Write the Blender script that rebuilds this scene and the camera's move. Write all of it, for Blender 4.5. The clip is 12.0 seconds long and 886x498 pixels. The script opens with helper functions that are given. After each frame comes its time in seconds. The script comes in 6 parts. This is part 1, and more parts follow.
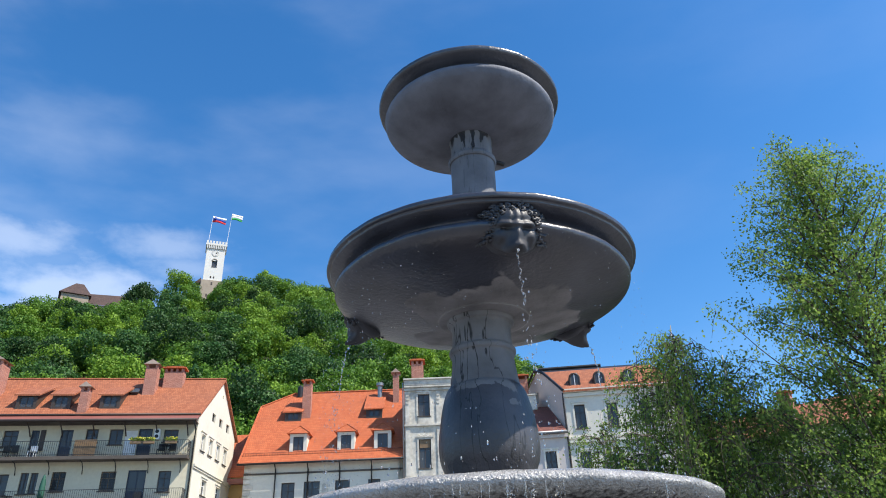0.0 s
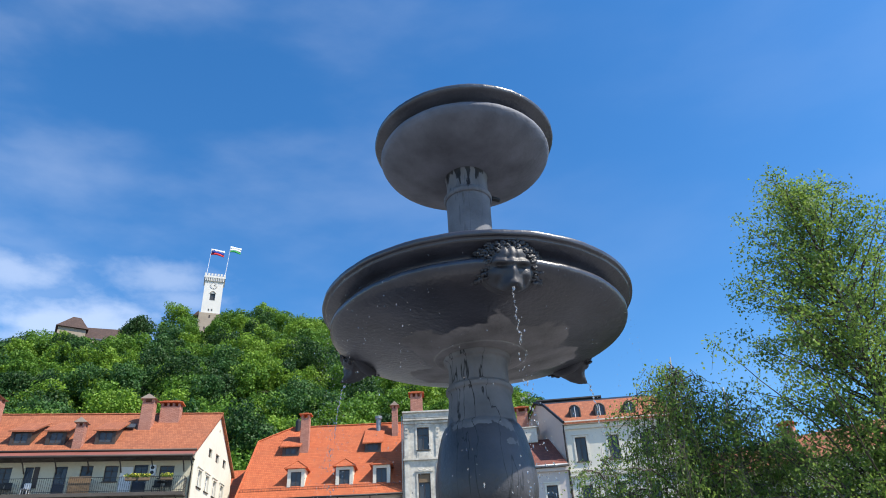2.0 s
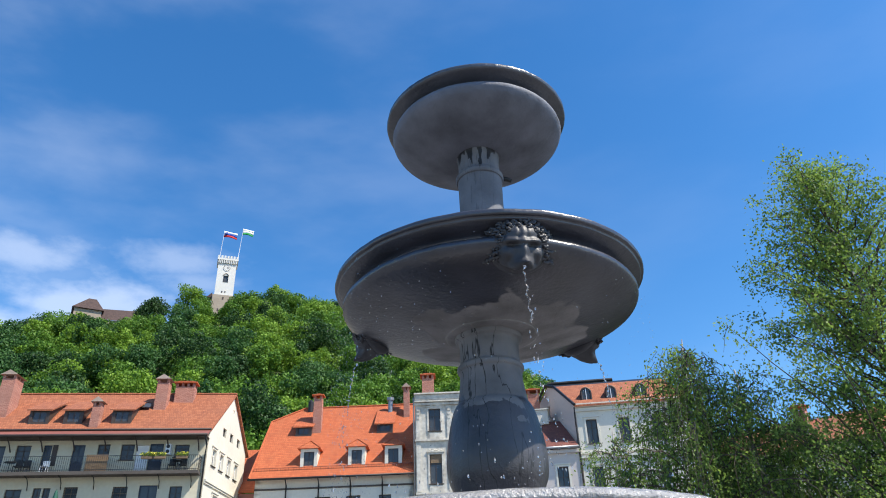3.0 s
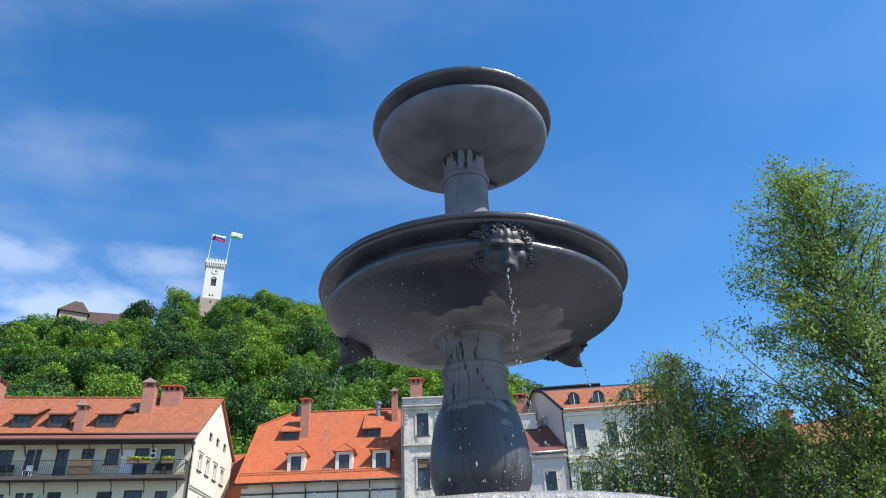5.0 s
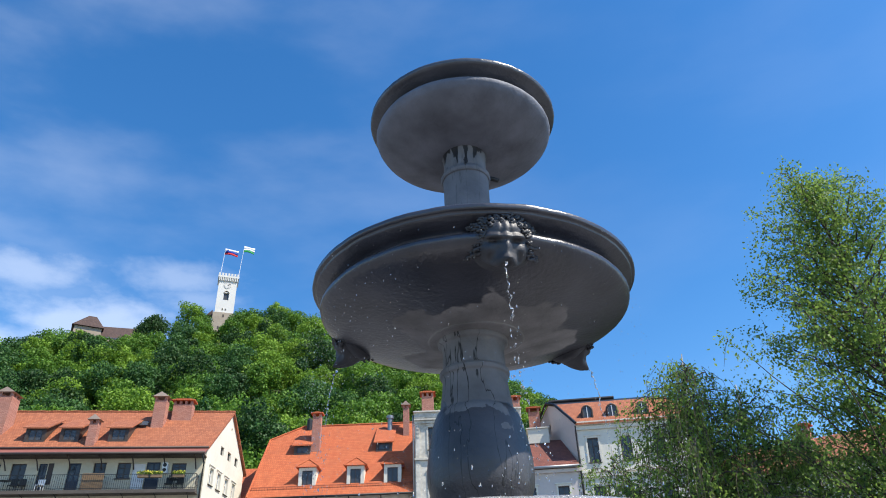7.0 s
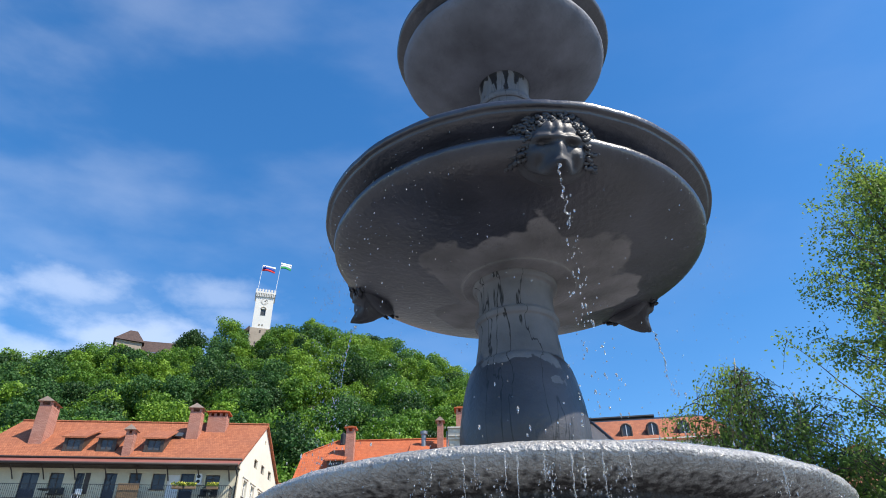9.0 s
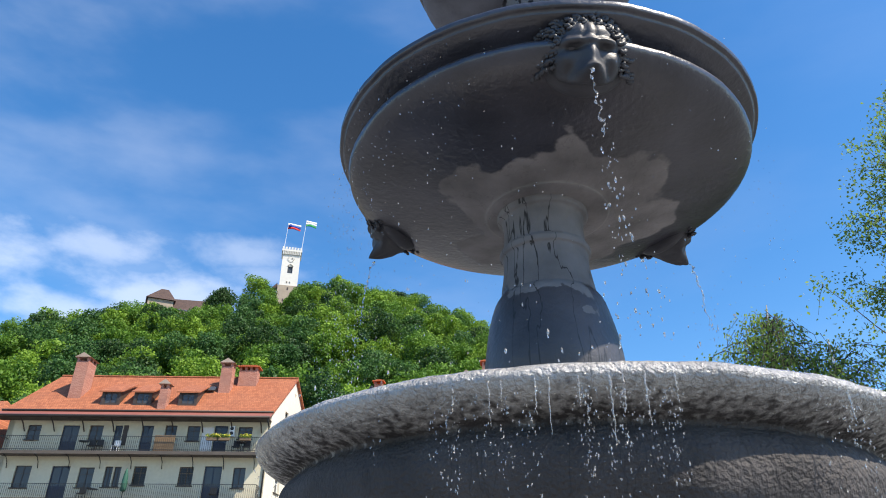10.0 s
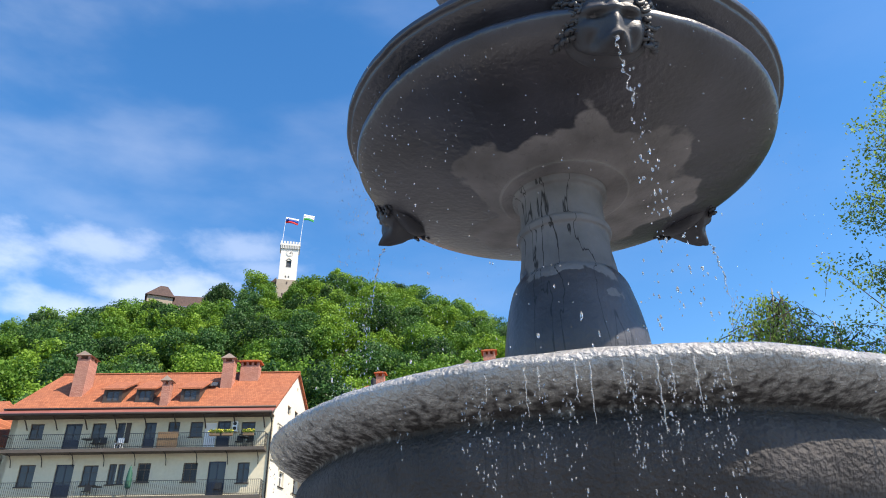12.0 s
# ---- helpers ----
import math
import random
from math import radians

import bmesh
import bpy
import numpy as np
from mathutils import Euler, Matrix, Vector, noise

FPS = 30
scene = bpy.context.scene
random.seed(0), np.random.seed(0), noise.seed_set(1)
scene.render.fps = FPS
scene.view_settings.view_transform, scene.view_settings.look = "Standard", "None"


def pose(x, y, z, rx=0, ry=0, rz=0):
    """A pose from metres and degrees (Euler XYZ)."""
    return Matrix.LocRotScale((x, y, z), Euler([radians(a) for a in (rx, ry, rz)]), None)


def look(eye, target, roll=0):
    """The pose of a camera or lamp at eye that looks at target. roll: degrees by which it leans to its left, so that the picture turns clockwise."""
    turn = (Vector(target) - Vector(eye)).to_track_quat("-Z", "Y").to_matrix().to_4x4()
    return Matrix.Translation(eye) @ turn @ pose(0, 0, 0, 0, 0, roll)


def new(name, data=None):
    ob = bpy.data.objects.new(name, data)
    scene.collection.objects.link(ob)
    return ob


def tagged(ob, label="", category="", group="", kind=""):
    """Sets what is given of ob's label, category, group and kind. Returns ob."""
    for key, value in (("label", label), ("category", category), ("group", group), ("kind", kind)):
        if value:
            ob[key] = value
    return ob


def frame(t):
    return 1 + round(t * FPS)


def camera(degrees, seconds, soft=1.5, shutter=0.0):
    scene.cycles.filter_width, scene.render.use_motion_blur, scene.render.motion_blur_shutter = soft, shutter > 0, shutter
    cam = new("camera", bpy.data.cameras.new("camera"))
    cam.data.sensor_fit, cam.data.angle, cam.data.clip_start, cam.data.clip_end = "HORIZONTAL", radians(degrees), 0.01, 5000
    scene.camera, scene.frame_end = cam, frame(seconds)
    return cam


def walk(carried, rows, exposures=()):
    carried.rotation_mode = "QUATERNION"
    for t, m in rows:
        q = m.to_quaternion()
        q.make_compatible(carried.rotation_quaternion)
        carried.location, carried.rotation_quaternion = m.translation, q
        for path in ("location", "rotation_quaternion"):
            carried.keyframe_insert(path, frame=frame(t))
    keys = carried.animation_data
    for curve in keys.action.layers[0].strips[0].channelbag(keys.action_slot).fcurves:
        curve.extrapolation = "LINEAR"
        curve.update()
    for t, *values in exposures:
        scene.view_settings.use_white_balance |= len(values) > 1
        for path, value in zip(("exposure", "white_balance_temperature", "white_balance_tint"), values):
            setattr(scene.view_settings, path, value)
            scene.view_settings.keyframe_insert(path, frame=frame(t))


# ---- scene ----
cam = camera(65.9, 12.0, soft=1.0)
PATH = [
    (0, (-0.007, -3.467, 1.6), (-0.107, -1.703, 2.536), -2.6),
    (0.5, (-0.002, -3.467, 1.615), (-0.094, -1.721, 2.585), -2.9),
    (1, (0.0, -3.467, 1.628), (-0.085, -1.73, 2.616), -3.7),
    (1.5, (0.006, -3.471, 1.632), (-0.076, -1.747, 2.643), -3.5),
    (2, (0.01, -3.476, 1.631), (-0.079, -1.755, 2.646), -3.1),
    (2.5, (0.011, -3.484, 1.617), (-0.111, -1.749, 2.606), -2.5),
    (3, (0.01, -3.485, 1.606), (-0.117, -1.742, 2.579), -2.4),
    (5, (0.034, -3.465, 1.605), (-0.061, -1.725, 2.588), -2.6),
    (5.5, (0.041, -3.452, 1.61), (-0.049, -1.715, 2.597), -2.3),
    (6, (0.041, -3.457, 1.607), (-0.051, -1.721, 2.598), -2.9),
    (6.5, (0.066, -3.413, 1.603), (-0.032, -1.687, 2.608), -2.8),
    (6.7, (0.076, -3.38, 1.6), (-0.027, -1.655, 2.608), -2.8),
    (8.3, (0.134, -2.791, 1.582), (-0.144, -1.131, 2.663), 0.9),
    (8.5, (0.105, -2.75, 1.567), (-0.169, -1.088, 2.644), 0.5),
    (9, (0.019, -2.618, 1.546), (-0.205, -0.94, 2.612), -0.4),
    (9.5, (0.014, -2.488, 1.538), (-0.223, -0.787, 2.563), -1.2),
    (10, (-0.002, -2.406, 1.542), (-0.307, -0.675, 2.497), 0.0),
    (10.5, (-0.036, -2.382, 1.548), (-0.322, -0.639, 2.486), -1.4),
    (11, (-0.059, -2.355, 1.554), (-0.326, -0.611, 2.497), -1.1),
    (11.5, (-0.074, -2.325, 1.565), (-0.342, -0.579, 2.503), -2.0),
    (12, (-0.081, -2.314, 1.571), (-0.383, -0.571, 2.502), -1.3),
]
walk(cam, [(t, look(eye, target, roll)) for t, eye, target, roll in PATH],
     exposures=((0.0, 0.66, 6550, 10), (6.5, 0.66, 6500, 10), (9.0, 0.68, 6550, 10), (9.5, 0.74, 6650, 10), (10.5, 0.86, 7050, 12), (12.0, 0.92, 7050, 12)))

# ---- world and sun ----
SUN_ELEVATION, SUN_AZIMUTH = radians(52.5), radians(110)   # azimuth clockwise from +y


CLOUDS = ((-39.3, 25.6, 5.2, 2.2, 0.30), (-34.5, 22.6, 7.0, 2.6, 0.37), (-28.6, 26.9, 4.2, 1.7, 0.23), (-38.5, 20.2, 8.0, 2.0, 0.34),
          (-26.5, 25.4, 4.2, 1.2, 0.20), (-48.0, 24.0, 6.0, 2.6, 0.34), (-13.0, 22.5, 5.0, 1.6, 0.20))


def build_world():
    world = bpy.data.worlds.new("sky")
    scene.world = world
    world.use_nodes = True
    nt = world.node_tree
    nt.nodes.clear()
    N = nt.nodes.new
    sky = N("ShaderNodeTexSky")
    sky.sky_type = "NISHITA"
    sky.sun_disc = False
    sky.sun_elevation, sky.sun_rotation = SUN_ELEVATION, SUN_AZIMUTH
    sky.air_density, sky.dust_density, sky.ozone_density = 1.0, 0.3, 3.0
    hue = N("ShaderNodeHueSaturation")
    hue.inputs["Saturation"].default_value = 1.31
    hue.inputs["Hue"].default_value = 0.501
    nt.links.new(sky.outputs["Color"], hue.inputs["Color"])
    co = N("ShaderNodeTexCoord")
    # soft fair-weather clouds low on one side: each a ragged, flattened patch of sky (bearing, height, half width, half height, amount)
    puff = N("ShaderNodeTexNoise")
    puff.inputs["Scale"].default_value, puff.inputs["Detail"].default_value = 13.0, 8.0
    puff.inputs["Roughness"].default_value = 0.58
    flat = N("ShaderNodeMapping")
    flat.inputs["Scale"].default_value = (1.0, 1.0, 1.9)
    nt.links.new(co.outputs["Generated"], flat.inputs["Vector"])
    nt.links.new(flat.outputs["Vector"], puff.inputs["Vector"])
    cover = None
    for bearing, height, wide, tall, amount in CLOUDS:
        az, el = radians(bearing), radians(height)
        local = N("ShaderNodeMapping")
        local.vector_type = "TEXTURE"
        local.inputs["Location"].default_value = (math.sin(az) * math.cos(el), math.cos(az) * math.cos(el), math.sin(el))
        local.inputs["Rotation"].default_value = (el, 0.0, -az)
        local.inputs["Scale"].default_value = (radians(wide), 1.0, radians(tall))
        nt.links.new(co.outputs["Generated"], local.inputs["Vector"])
        far = N("ShaderNodeVectorMath")
        far.operation = "LENGTH"
        nt.links.new(local.outputs["Vector"], far.inputs[0])
        torn = N("ShaderNodeMath")
        torn.operation = "MULTIPLY_ADD"
        torn.inputs[1].default_value = -2.3
        nt.links.new(puff.outputs["Fac"], torn.inputs[0])
        nt.links.new(far.outputs["Value"], torn.inputs[2])
        body = N("ShaderNodeMapRange")
        body.interpolation_type = "SMOOTHSTEP"
        for k, v in zip(("From Min", "From Max", "To Min", "To Max"), (-1.15, 0.22, amount, 0.0)):
            body.inputs[k].default_value = v
        nt.links.new(torn.outputs["Value"], body.inputs["Value"])
        if cover:
            both = N("ShaderNodeMath")
            both.operation = "MAXIMUM"
            nt.links.new(cover, both.inputs[0])
            nt.links.new(body.outputs["Result"], both.inputs[1])
            cover = both.outputs["Value"]
        else:
            cover = body.outputs["Result"]
    mp2 = N("ShaderNodeMapping")
    mp2.inputs["Scale"].default_value = (1.0, 1.4, 3.0)
    mp2.inputs["Rotation"].default_value = (0.3, 0.6, 0.4)
    nt.links.new(co.outputs["Generated"], mp2.inputs["Vector"])
    veil = N("ShaderNodeTexNoise")
    veil.inputs["Scale"].default_value, veil.inputs["Detail"].default_value = 2.6, 6.0
    nt.links.new(mp2.outputs["Vector"], veil.inputs["Vector"])
    side = N("ShaderNodeSeparateXYZ")
    nt.links.new(co.outputs["Generated"], side.inputs["Vector"])
    lean = N("ShaderNodeMapRange")
    for k, v in zip(("From Min", "From Max", "To Min", "To Max"), (-0.55, 0.15, 0.16, 0.03)):
        lean.inputs[k].default_value = v
    nt.links.new(side.outputs["X"], lean.inputs["Value"])
    vr = N("ShaderNodeMapRange")
    vr.interpolation_type = "SMOOTHSTEP"
    for k, v in zip(("From Min", "From Max", "To Min"), (0.42, 0.78, 0.0)):
        vr.inputs[k].default_value = v
    nt.links.new(lean.outputs["Result"], vr.inputs["To Max"])
    nt.links.new(veil.outputs["Fac"], vr.inputs["Value"])
    top = N("ShaderNodeMath")
    top.operation = "MAXIMUM"
    nt.links.new(cover, top.inputs[0])
    nt.links.new(vr.outputs["Result"], top.inputs[1])
    mix = N("ShaderNodeMix")
    mix.data_type = "RGBA"
    nt.links.new(top.outputs["Value"], mix.inputs["Factor"])
    nt.links.new(hue.outputs["Color"], mix.inputs[6])
    mix.inputs[7].default_value = (6.2, 6.5, 7.0, 1)
    bg = N("ShaderNodeBackground")
    bg.inputs["Strength"].default_value = 0.136
    nt.links.new(mix.outputs[2], bg.inputs["Color"])
    out = N("ShaderNodeOutputWorld")
    nt.links.new(bg.outputs["Background"], out.inputs["Surface"])


build_world()
sun_data = bpy.data.lights.new("sun", "SUN")
sun_data.energy, sun_data.angle, sun_data.color = 4.3, radians(0.53), (1.0, 0.935, 0.83)
sun = new("sun", sun_data)
to_sun = Vector((math.sin(SUN_AZIMUTH) * math.cos(SUN_ELEVATION), math.cos(SUN_AZIMUTH) * math.cos(SUN_ELEVATION), math.sin(SUN_ELEVATION)))
sun.matrix_world = look(to_sun * 60, (0, 0, 0))


# ---- materials ----
def material(name, low, high, rough=0.8, grain=8.0, patch=0.7, bump=0.15, depth=0.01, metal=0.0, rand=0.0, spec=0.5,
             rough_vary=0.1, stretch=(1, 1, 1)):
    """A weathered surface: two colours mixed by fine grain and broad patches, in object space, with fine relief."""
    m = bpy.data.materials.new(name)
    m.use_nodes = True
    nt = m.node_tree
    b = nt.nodes["Principled BSDF"]
    N, L = nt.nodes.new, nt.links.new
    co = N("ShaderNodeTexCoord")
    mp = N("ShaderNodeMapping")
    mp.inputs["Scale"].default_value = stretch
    L(co.outputs["Object"], mp.inputs["Vector"])
    fine = N("ShaderNodeTexNoise")
    fine.inputs["Scale"].default_value, fine.inputs["Detail"].default_value = grain, 6.0
    L(mp.outputs["Vector"], fine.inputs["Vector"])
    broad = N("ShaderNodeTexNoise")
    broad.inputs["Scale"].default_value, broad.inputs["Detail"].default_value = patch, 4.0
    L(mp.outputs["Vector"], broad.inputs["Vector"])
    mean = N("ShaderNodeMath")
    mean.operation = "MULTIPLY_ADD"
    L(fine.outputs["Fac"], mean.inputs[0])
    mean.inputs[1].default_value = 0.9
    half = N("ShaderNodeMath")
    half.operation = "MULTIPLY_ADD"
    L(broad.outputs["Fac"], half.inputs[0])
    half.inputs[1].default_value, half.inputs[2].default_value = 1.1, -0.5
    L(half.outputs["Value"], mean.inputs[2])
    fac = mean
    if rand:
        info = N("ShaderNodeNewGeometry")
        fac = N("ShaderNodeMath")
        fac.operation = "MULTIPLY_ADD"
        L(info.outputs["Random Per Island"], fac.inputs[0])
        fac.inputs[1].default_value = rand
        L(mean.outputs["Value"], fac.inputs[2])
    mix = N("ShaderNodeMix")
    mix.data_type = "RGBA"
    L(fac.outputs["Value"], mix.inputs["Factor"])
    mix.inputs[6].default_value, mix.inputs[7].default_value = (*low, 1), (*high, 1)
    L(mix.outputs[2], b.inputs["Base Color"])
    rr = N("ShaderNodeMath")
    rr.operation = "MULTIPLY_ADD"
    L(broad.outputs["Fac"], rr.inputs[0])
    rr.inputs[1].default_value, rr.inputs[2].default_value = rough_vary * 2, rough - rough_vary
    L(rr.outputs["Value"], b.inputs["Roughness"])
    b.inputs["Metallic"].default_value = metal
    b.inputs["Specular IOR Level"].default_value = spec
    if bump:
        bp = N("ShaderNodeBump")
        bp.inputs["Strength"].default_value, bp.inputs["Distance"].default_value = bump, depth
        L(fine.outputs["Fac"], bp.inputs["Height"])
        L(bp.outputs["Normal"], b.inputs["Normal"])
    return m


def tile_material(name, low, high, dirt, course=0.17, width=0.16):
    """Clay roof tiles: courses along the slope, each tile a little different, moss and soot in patches. u along x, slope along z."""
    m = bpy.data.materials.new(name)
    m.use_nodes = True
    nt = m.node_tree
    b = nt.nodes["Principled BSDF"]
    N, L = nt.nodes.new, nt.links.new
    co = N("ShaderNodeTexCoord")
    sep = N("ShaderNodeSeparateXYZ")
    L(co.outputs["Object"], sep.inputs["Vector"])
    com = N("ShaderNodeCombineXYZ")
    L(sep.outputs["X"], com.inputs["X"])
    L(sep.outputs["Z"], com.inputs["Y"])
    br = N("ShaderNodeTexBrick")
    br.offset = 0.5
    br.inputs["Scale"].default_value = 1.0
    br.inputs["Brick Width"].default_value, br.inputs["Row Height"].default_value = width, course
    br.inputs["Mortar Size"].default_value, br.inputs["Mortar Smooth"].default_value = 0.012, 0.6
    br.inputs["Color1"].default_value, br.inputs["Color2"].default_value = (*low, 1), (*high, 1)
    br.inputs["Mortar"].default_value = (*[c * 0.55 for c in low], 1)
    L(com.outputs["Vector"], br.inputs["Vector"])
    broad = N("ShaderNodeTexNoise")
    broad.inputs["Scale"].default_value, broad.inputs["Detail"].default_value = 0.9, 8.0
    L(co.outputs["Object"], broad.inputs["Vector"])
    rng = N("ShaderNodeMapRange")
    for k, v in zip(("From Min", "From Max", "To Min", "To Max"), (0.45, 0.8, 0.0, 0.55)):
        rng.inputs[k].default_value = v
    L(broad.outputs["Fac"], rng.inputs["Value"])
    mix = N("ShaderNodeMix")
    mix.data_type = "RGBA"
    L(rng.outputs["Result"], mix.inputs["Factor"])
    L(br.outputs["Color"], mix.inputs[6])
    mix.inputs[7].default_value = (*dirt, 1)
    L(mix.outputs[2], b.inputs["Base Color"])
    b.inputs["Roughness"].default_value = 0.85
    bp = N("ShaderNodeBump")
    bp.inputs["Strength"].default_value, bp.inputs["Distance"].default_value = 0.6, 0.02
    bp.invert = True
    L(br.outputs["Fac"], bp.inputs["Height"])
    L(bp.outputs["Normal"], b.inputs["Normal"])
    return m


def leaf_material(name, low, high, patch=0.16, rand=0.5, trans=0.35, spec=0.3, rough=0.55):
    """Leaves: colour differs from leaf to leaf and from tree to tree, part of the light comes through."""
    m = bpy.data.materials.new(name)
    m.use_nodes = True
    nt = m.node_tree
    b = nt.nodes["Principled BSDF"]
    N, L = nt.nodes.new, nt.links.new
    co, geo = N("ShaderNodeTexCoord"), N("ShaderNodeNewGeometry")
    tree = N("ShaderNodeTexNoise")
    tree.inputs["Scale"].default_value, tree.inputs["Detail"].default_value = patch, 2.0
    L(co.outputs["Object"], tree.inputs["Vector"])
    rng = N("ShaderNodeMapRange")
    for k, v in zip(("From Min", "From Max", "To Min", "To Max"), (0.36, 0.66, 0.0, 1.0 - rand)):
        rng.inputs[k].default_value = v
    L(tree.outputs["Fac"], rng.inputs["Value"])
    fac = N("ShaderNodeMath")
    fac.operation = "MULTIPLY_ADD"
    L(geo.outputs["Random Per Island"], fac.inputs[0])
    fac.inputs[1].default_value = rand
    L(rng.outputs["Result"], fac.inputs[2])
    mix = N("ShaderNodeMix")
    mix.data_type = "RGBA"
    L(fac.outputs["Value"], mix.inputs["Factor"])
    mix.inputs[6].default_value, mix.inputs[7].default_value = (*low, 1), (*high, 1)
    L(mix.outputs[2], b.inputs["Base Color"])
    b.inputs["Roughness"].default_value, b.inputs["Specular IOR Level"].default_value = rough, spec
    tr = N("ShaderNodeBsdfTranslucent")
    L(mix.outputs[2], tr.inputs["Color"])
    ms = N("ShaderNodeMixShader")
    ms.inputs[0].default_value = trans
    L(b.outputs["BSDF"], ms.inputs[1])
    L(tr.outputs["BSDF"], ms.inputs[2])
    L(ms.outputs["Shader"], nt.nodes["Material Output"].inputs["Surface"])
    return m


def fountain_material(name, dry, wet, tone_mask, bump=0.5, grain=60.0, depth=0.005, streak=0.0):
    """Dark stone, dry and matt in places, wet and shiny in others; on the lower basin the two colours also paint a
    sunlit rim and shaded underside. The mask gives the height or radius above which it is wet.
    """
    m = bpy.data.materials.new(name)
    m.use_nodes = True
    nt = m.node_tree
    b = nt.nodes["Principled BSDF"]
    N, L = nt.nodes.new, nt.links.new
    co = N("ShaderNodeTexCoord")
    sep = N("ShaderNodeSeparateXYZ")
    L(co.outputs["Object"], sep.inputs["Vector"])
    rad = N("ShaderNodeVectorMath")
    rad.operation = "LENGTH"
    flat = N("ShaderNodeCombineXYZ")
    L(sep.outputs["X"], flat.inputs["X"])
    L(sep.outputs["Y"], flat.inputs["Y"])
    L(flat.outputs["Vector"], rad.inputs[0])
    ragged = N("ShaderNodeTexNoise")
    ragged.inputs["Scale"].default_value, ragged.inputs["Detail"].default_value = tone_mask["scale"], 4.0
    stretch = N("ShaderNodeMapping")
    stretch.inputs["Scale"].default_value = tone_mask.get("stretch", (1, 1, 1))
    L(co.outputs["Object"], stretch.inputs["Vector"])
    L(stretch.outputs["Vector"], ragged.inputs["Vector"])
    src = rad.outputs["Value"] if tone_mask["by"] == "radius" else sep.outputs["Z"]
    for i, (x, y, r) in enumerate(tone_mask.get("lobes", ())):
        away = N("ShaderNodeVectorMath")
        away.operation = "DISTANCE"
        L(flat.outputs["Vector"], away.inputs[0])
        away.inputs[1].default_value = (x, y, 0)
        less = N("ShaderNodeMath")
        less.operation = "SUBTRACT"
        L(away.outputs["Value"], less.inputs[0])
        less.inputs[1].default_value = r
        if i:
            nearest = N("ShaderNodeMath")
            nearest.operation = "SMOOTH_MIN"
            L(src, nearest.inputs[0])
            L(less.outputs["Value"], nearest.inputs[1])
            nearest.inputs[2].default_value = 0.03
            src = nearest.outputs["Value"]
        else:
            src = less.outputs["Value"]
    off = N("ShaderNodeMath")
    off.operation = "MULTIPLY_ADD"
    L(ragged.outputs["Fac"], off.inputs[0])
    off.inputs[1].default_value = tone_mask["rag"]
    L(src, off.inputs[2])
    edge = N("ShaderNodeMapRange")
    for k, v in zip(("From Min", "From Max", "To Min", "To Max"), (tone_mask["matt_at"], tone_mask["wet_at"], 0.0, 1.0)):
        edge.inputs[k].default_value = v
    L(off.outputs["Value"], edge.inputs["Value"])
    fine = N("ShaderNodeTexNoise")
    fine.inputs["Scale"].default_value, fine.inputs["Detail"].default_value = grain, 6.0
    L(co.outputs["Object"], fine.inputs["Vector"])
    broad = N("ShaderNodeTexNoise")
    broad.inputs["Scale"].default_value, broad.inputs["Detail"].default_value = 5.0, 6.0
    L(co.outputs["Object"], broad.inputs["Vector"])
    vary = N("ShaderNodeMapRange")
    for k, v in zip(("From Min", "From Max", "To Min", "To Max"), (0.3, 0.7, 0.66, 1.34)):
        vary.inputs[k].default_value = v
    L(broad.outputs["Fac"], vary.inputs["Value"])
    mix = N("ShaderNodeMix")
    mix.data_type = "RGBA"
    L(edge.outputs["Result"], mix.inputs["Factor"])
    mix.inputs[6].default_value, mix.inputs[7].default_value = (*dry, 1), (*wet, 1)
    if streak:
        run = N("ShaderNodeMapping")
        run.inputs["Scale"].default_value = (6.5, 6.5, 0.55)
        L(co.outputs["Object"], run.inputs["Vector"])
        drip = N("ShaderNodeTexNoise")
        drip.inputs["Scale"].default_value, drip.inputs["Detail"].default_value = 1.0, 5.0
        L(run.outputs["Vector"], drip.inputs["Vector"])
        mid_line = N("ShaderNodeMath")
        mid_line.operation = "SUBTRACT"
        L(drip.outputs["Fac"], mid_line.inputs[0])
        mid_line.inputs[1].default_value = 0.5
        width = N("ShaderNodeMath")
        width.operation = "ABSOLUTE"
        L(mid_line.outputs["Value"], width.inputs[0])
        thin = N("ShaderNodeMapRange")
        for k, v in zip(("From Min", "From Max", "To Min", "To Max"), (0.002, 0.007, streak, 0.0)):
            thin.inputs[k].default_value = v
        L(width.outputs["Value"], thin.inputs["Value"])
        dark = N("ShaderNodeMix")
        dark.data_type = "RGBA"
        L(thin.outputs["Result"], dark.inputs["Factor"])
        L(mix.outputs[2], dark.inputs[6])
        dark.inputs[7].default_value = (0.012, 0.012, 0.014, 1)
        mix = dark
    mul = N("ShaderNodeVectorMath")
    mul.operation = "SCALE"
    L(mix.outputs[2], mul.inputs[0])
    L(vary.outputs["Result"], mul.inputs["Scale"])
    L(mul.outputs["Vector"], b.inputs["Base Color"])
    ro = N("ShaderNodeMapRange")
    for k, v in zip(("From Min", "From Max", "To Min", "To Max"), (0.0, 1.0, 0.72, tone_mask.get("gloss", 0.32))):
        ro.inputs[k].default_value = v
    L(edge.outputs["Result"], ro.inputs["Value"])
    L(ro.outputs["Result"], b.inputs["Roughness"])
    lo_spec, hi_spec = tone_mask.get("spec", (0.4, 0.6))
    sp = N("ShaderNodeMapRange")
    for k, v in zip(("From Min", "From Max", "To Min", "To Max"), (0.0, 1.0, lo_spec, hi_spec)):
        sp.inputs[k].default_value = v
    L(edge.outputs["Result"], sp.inputs["Value"])
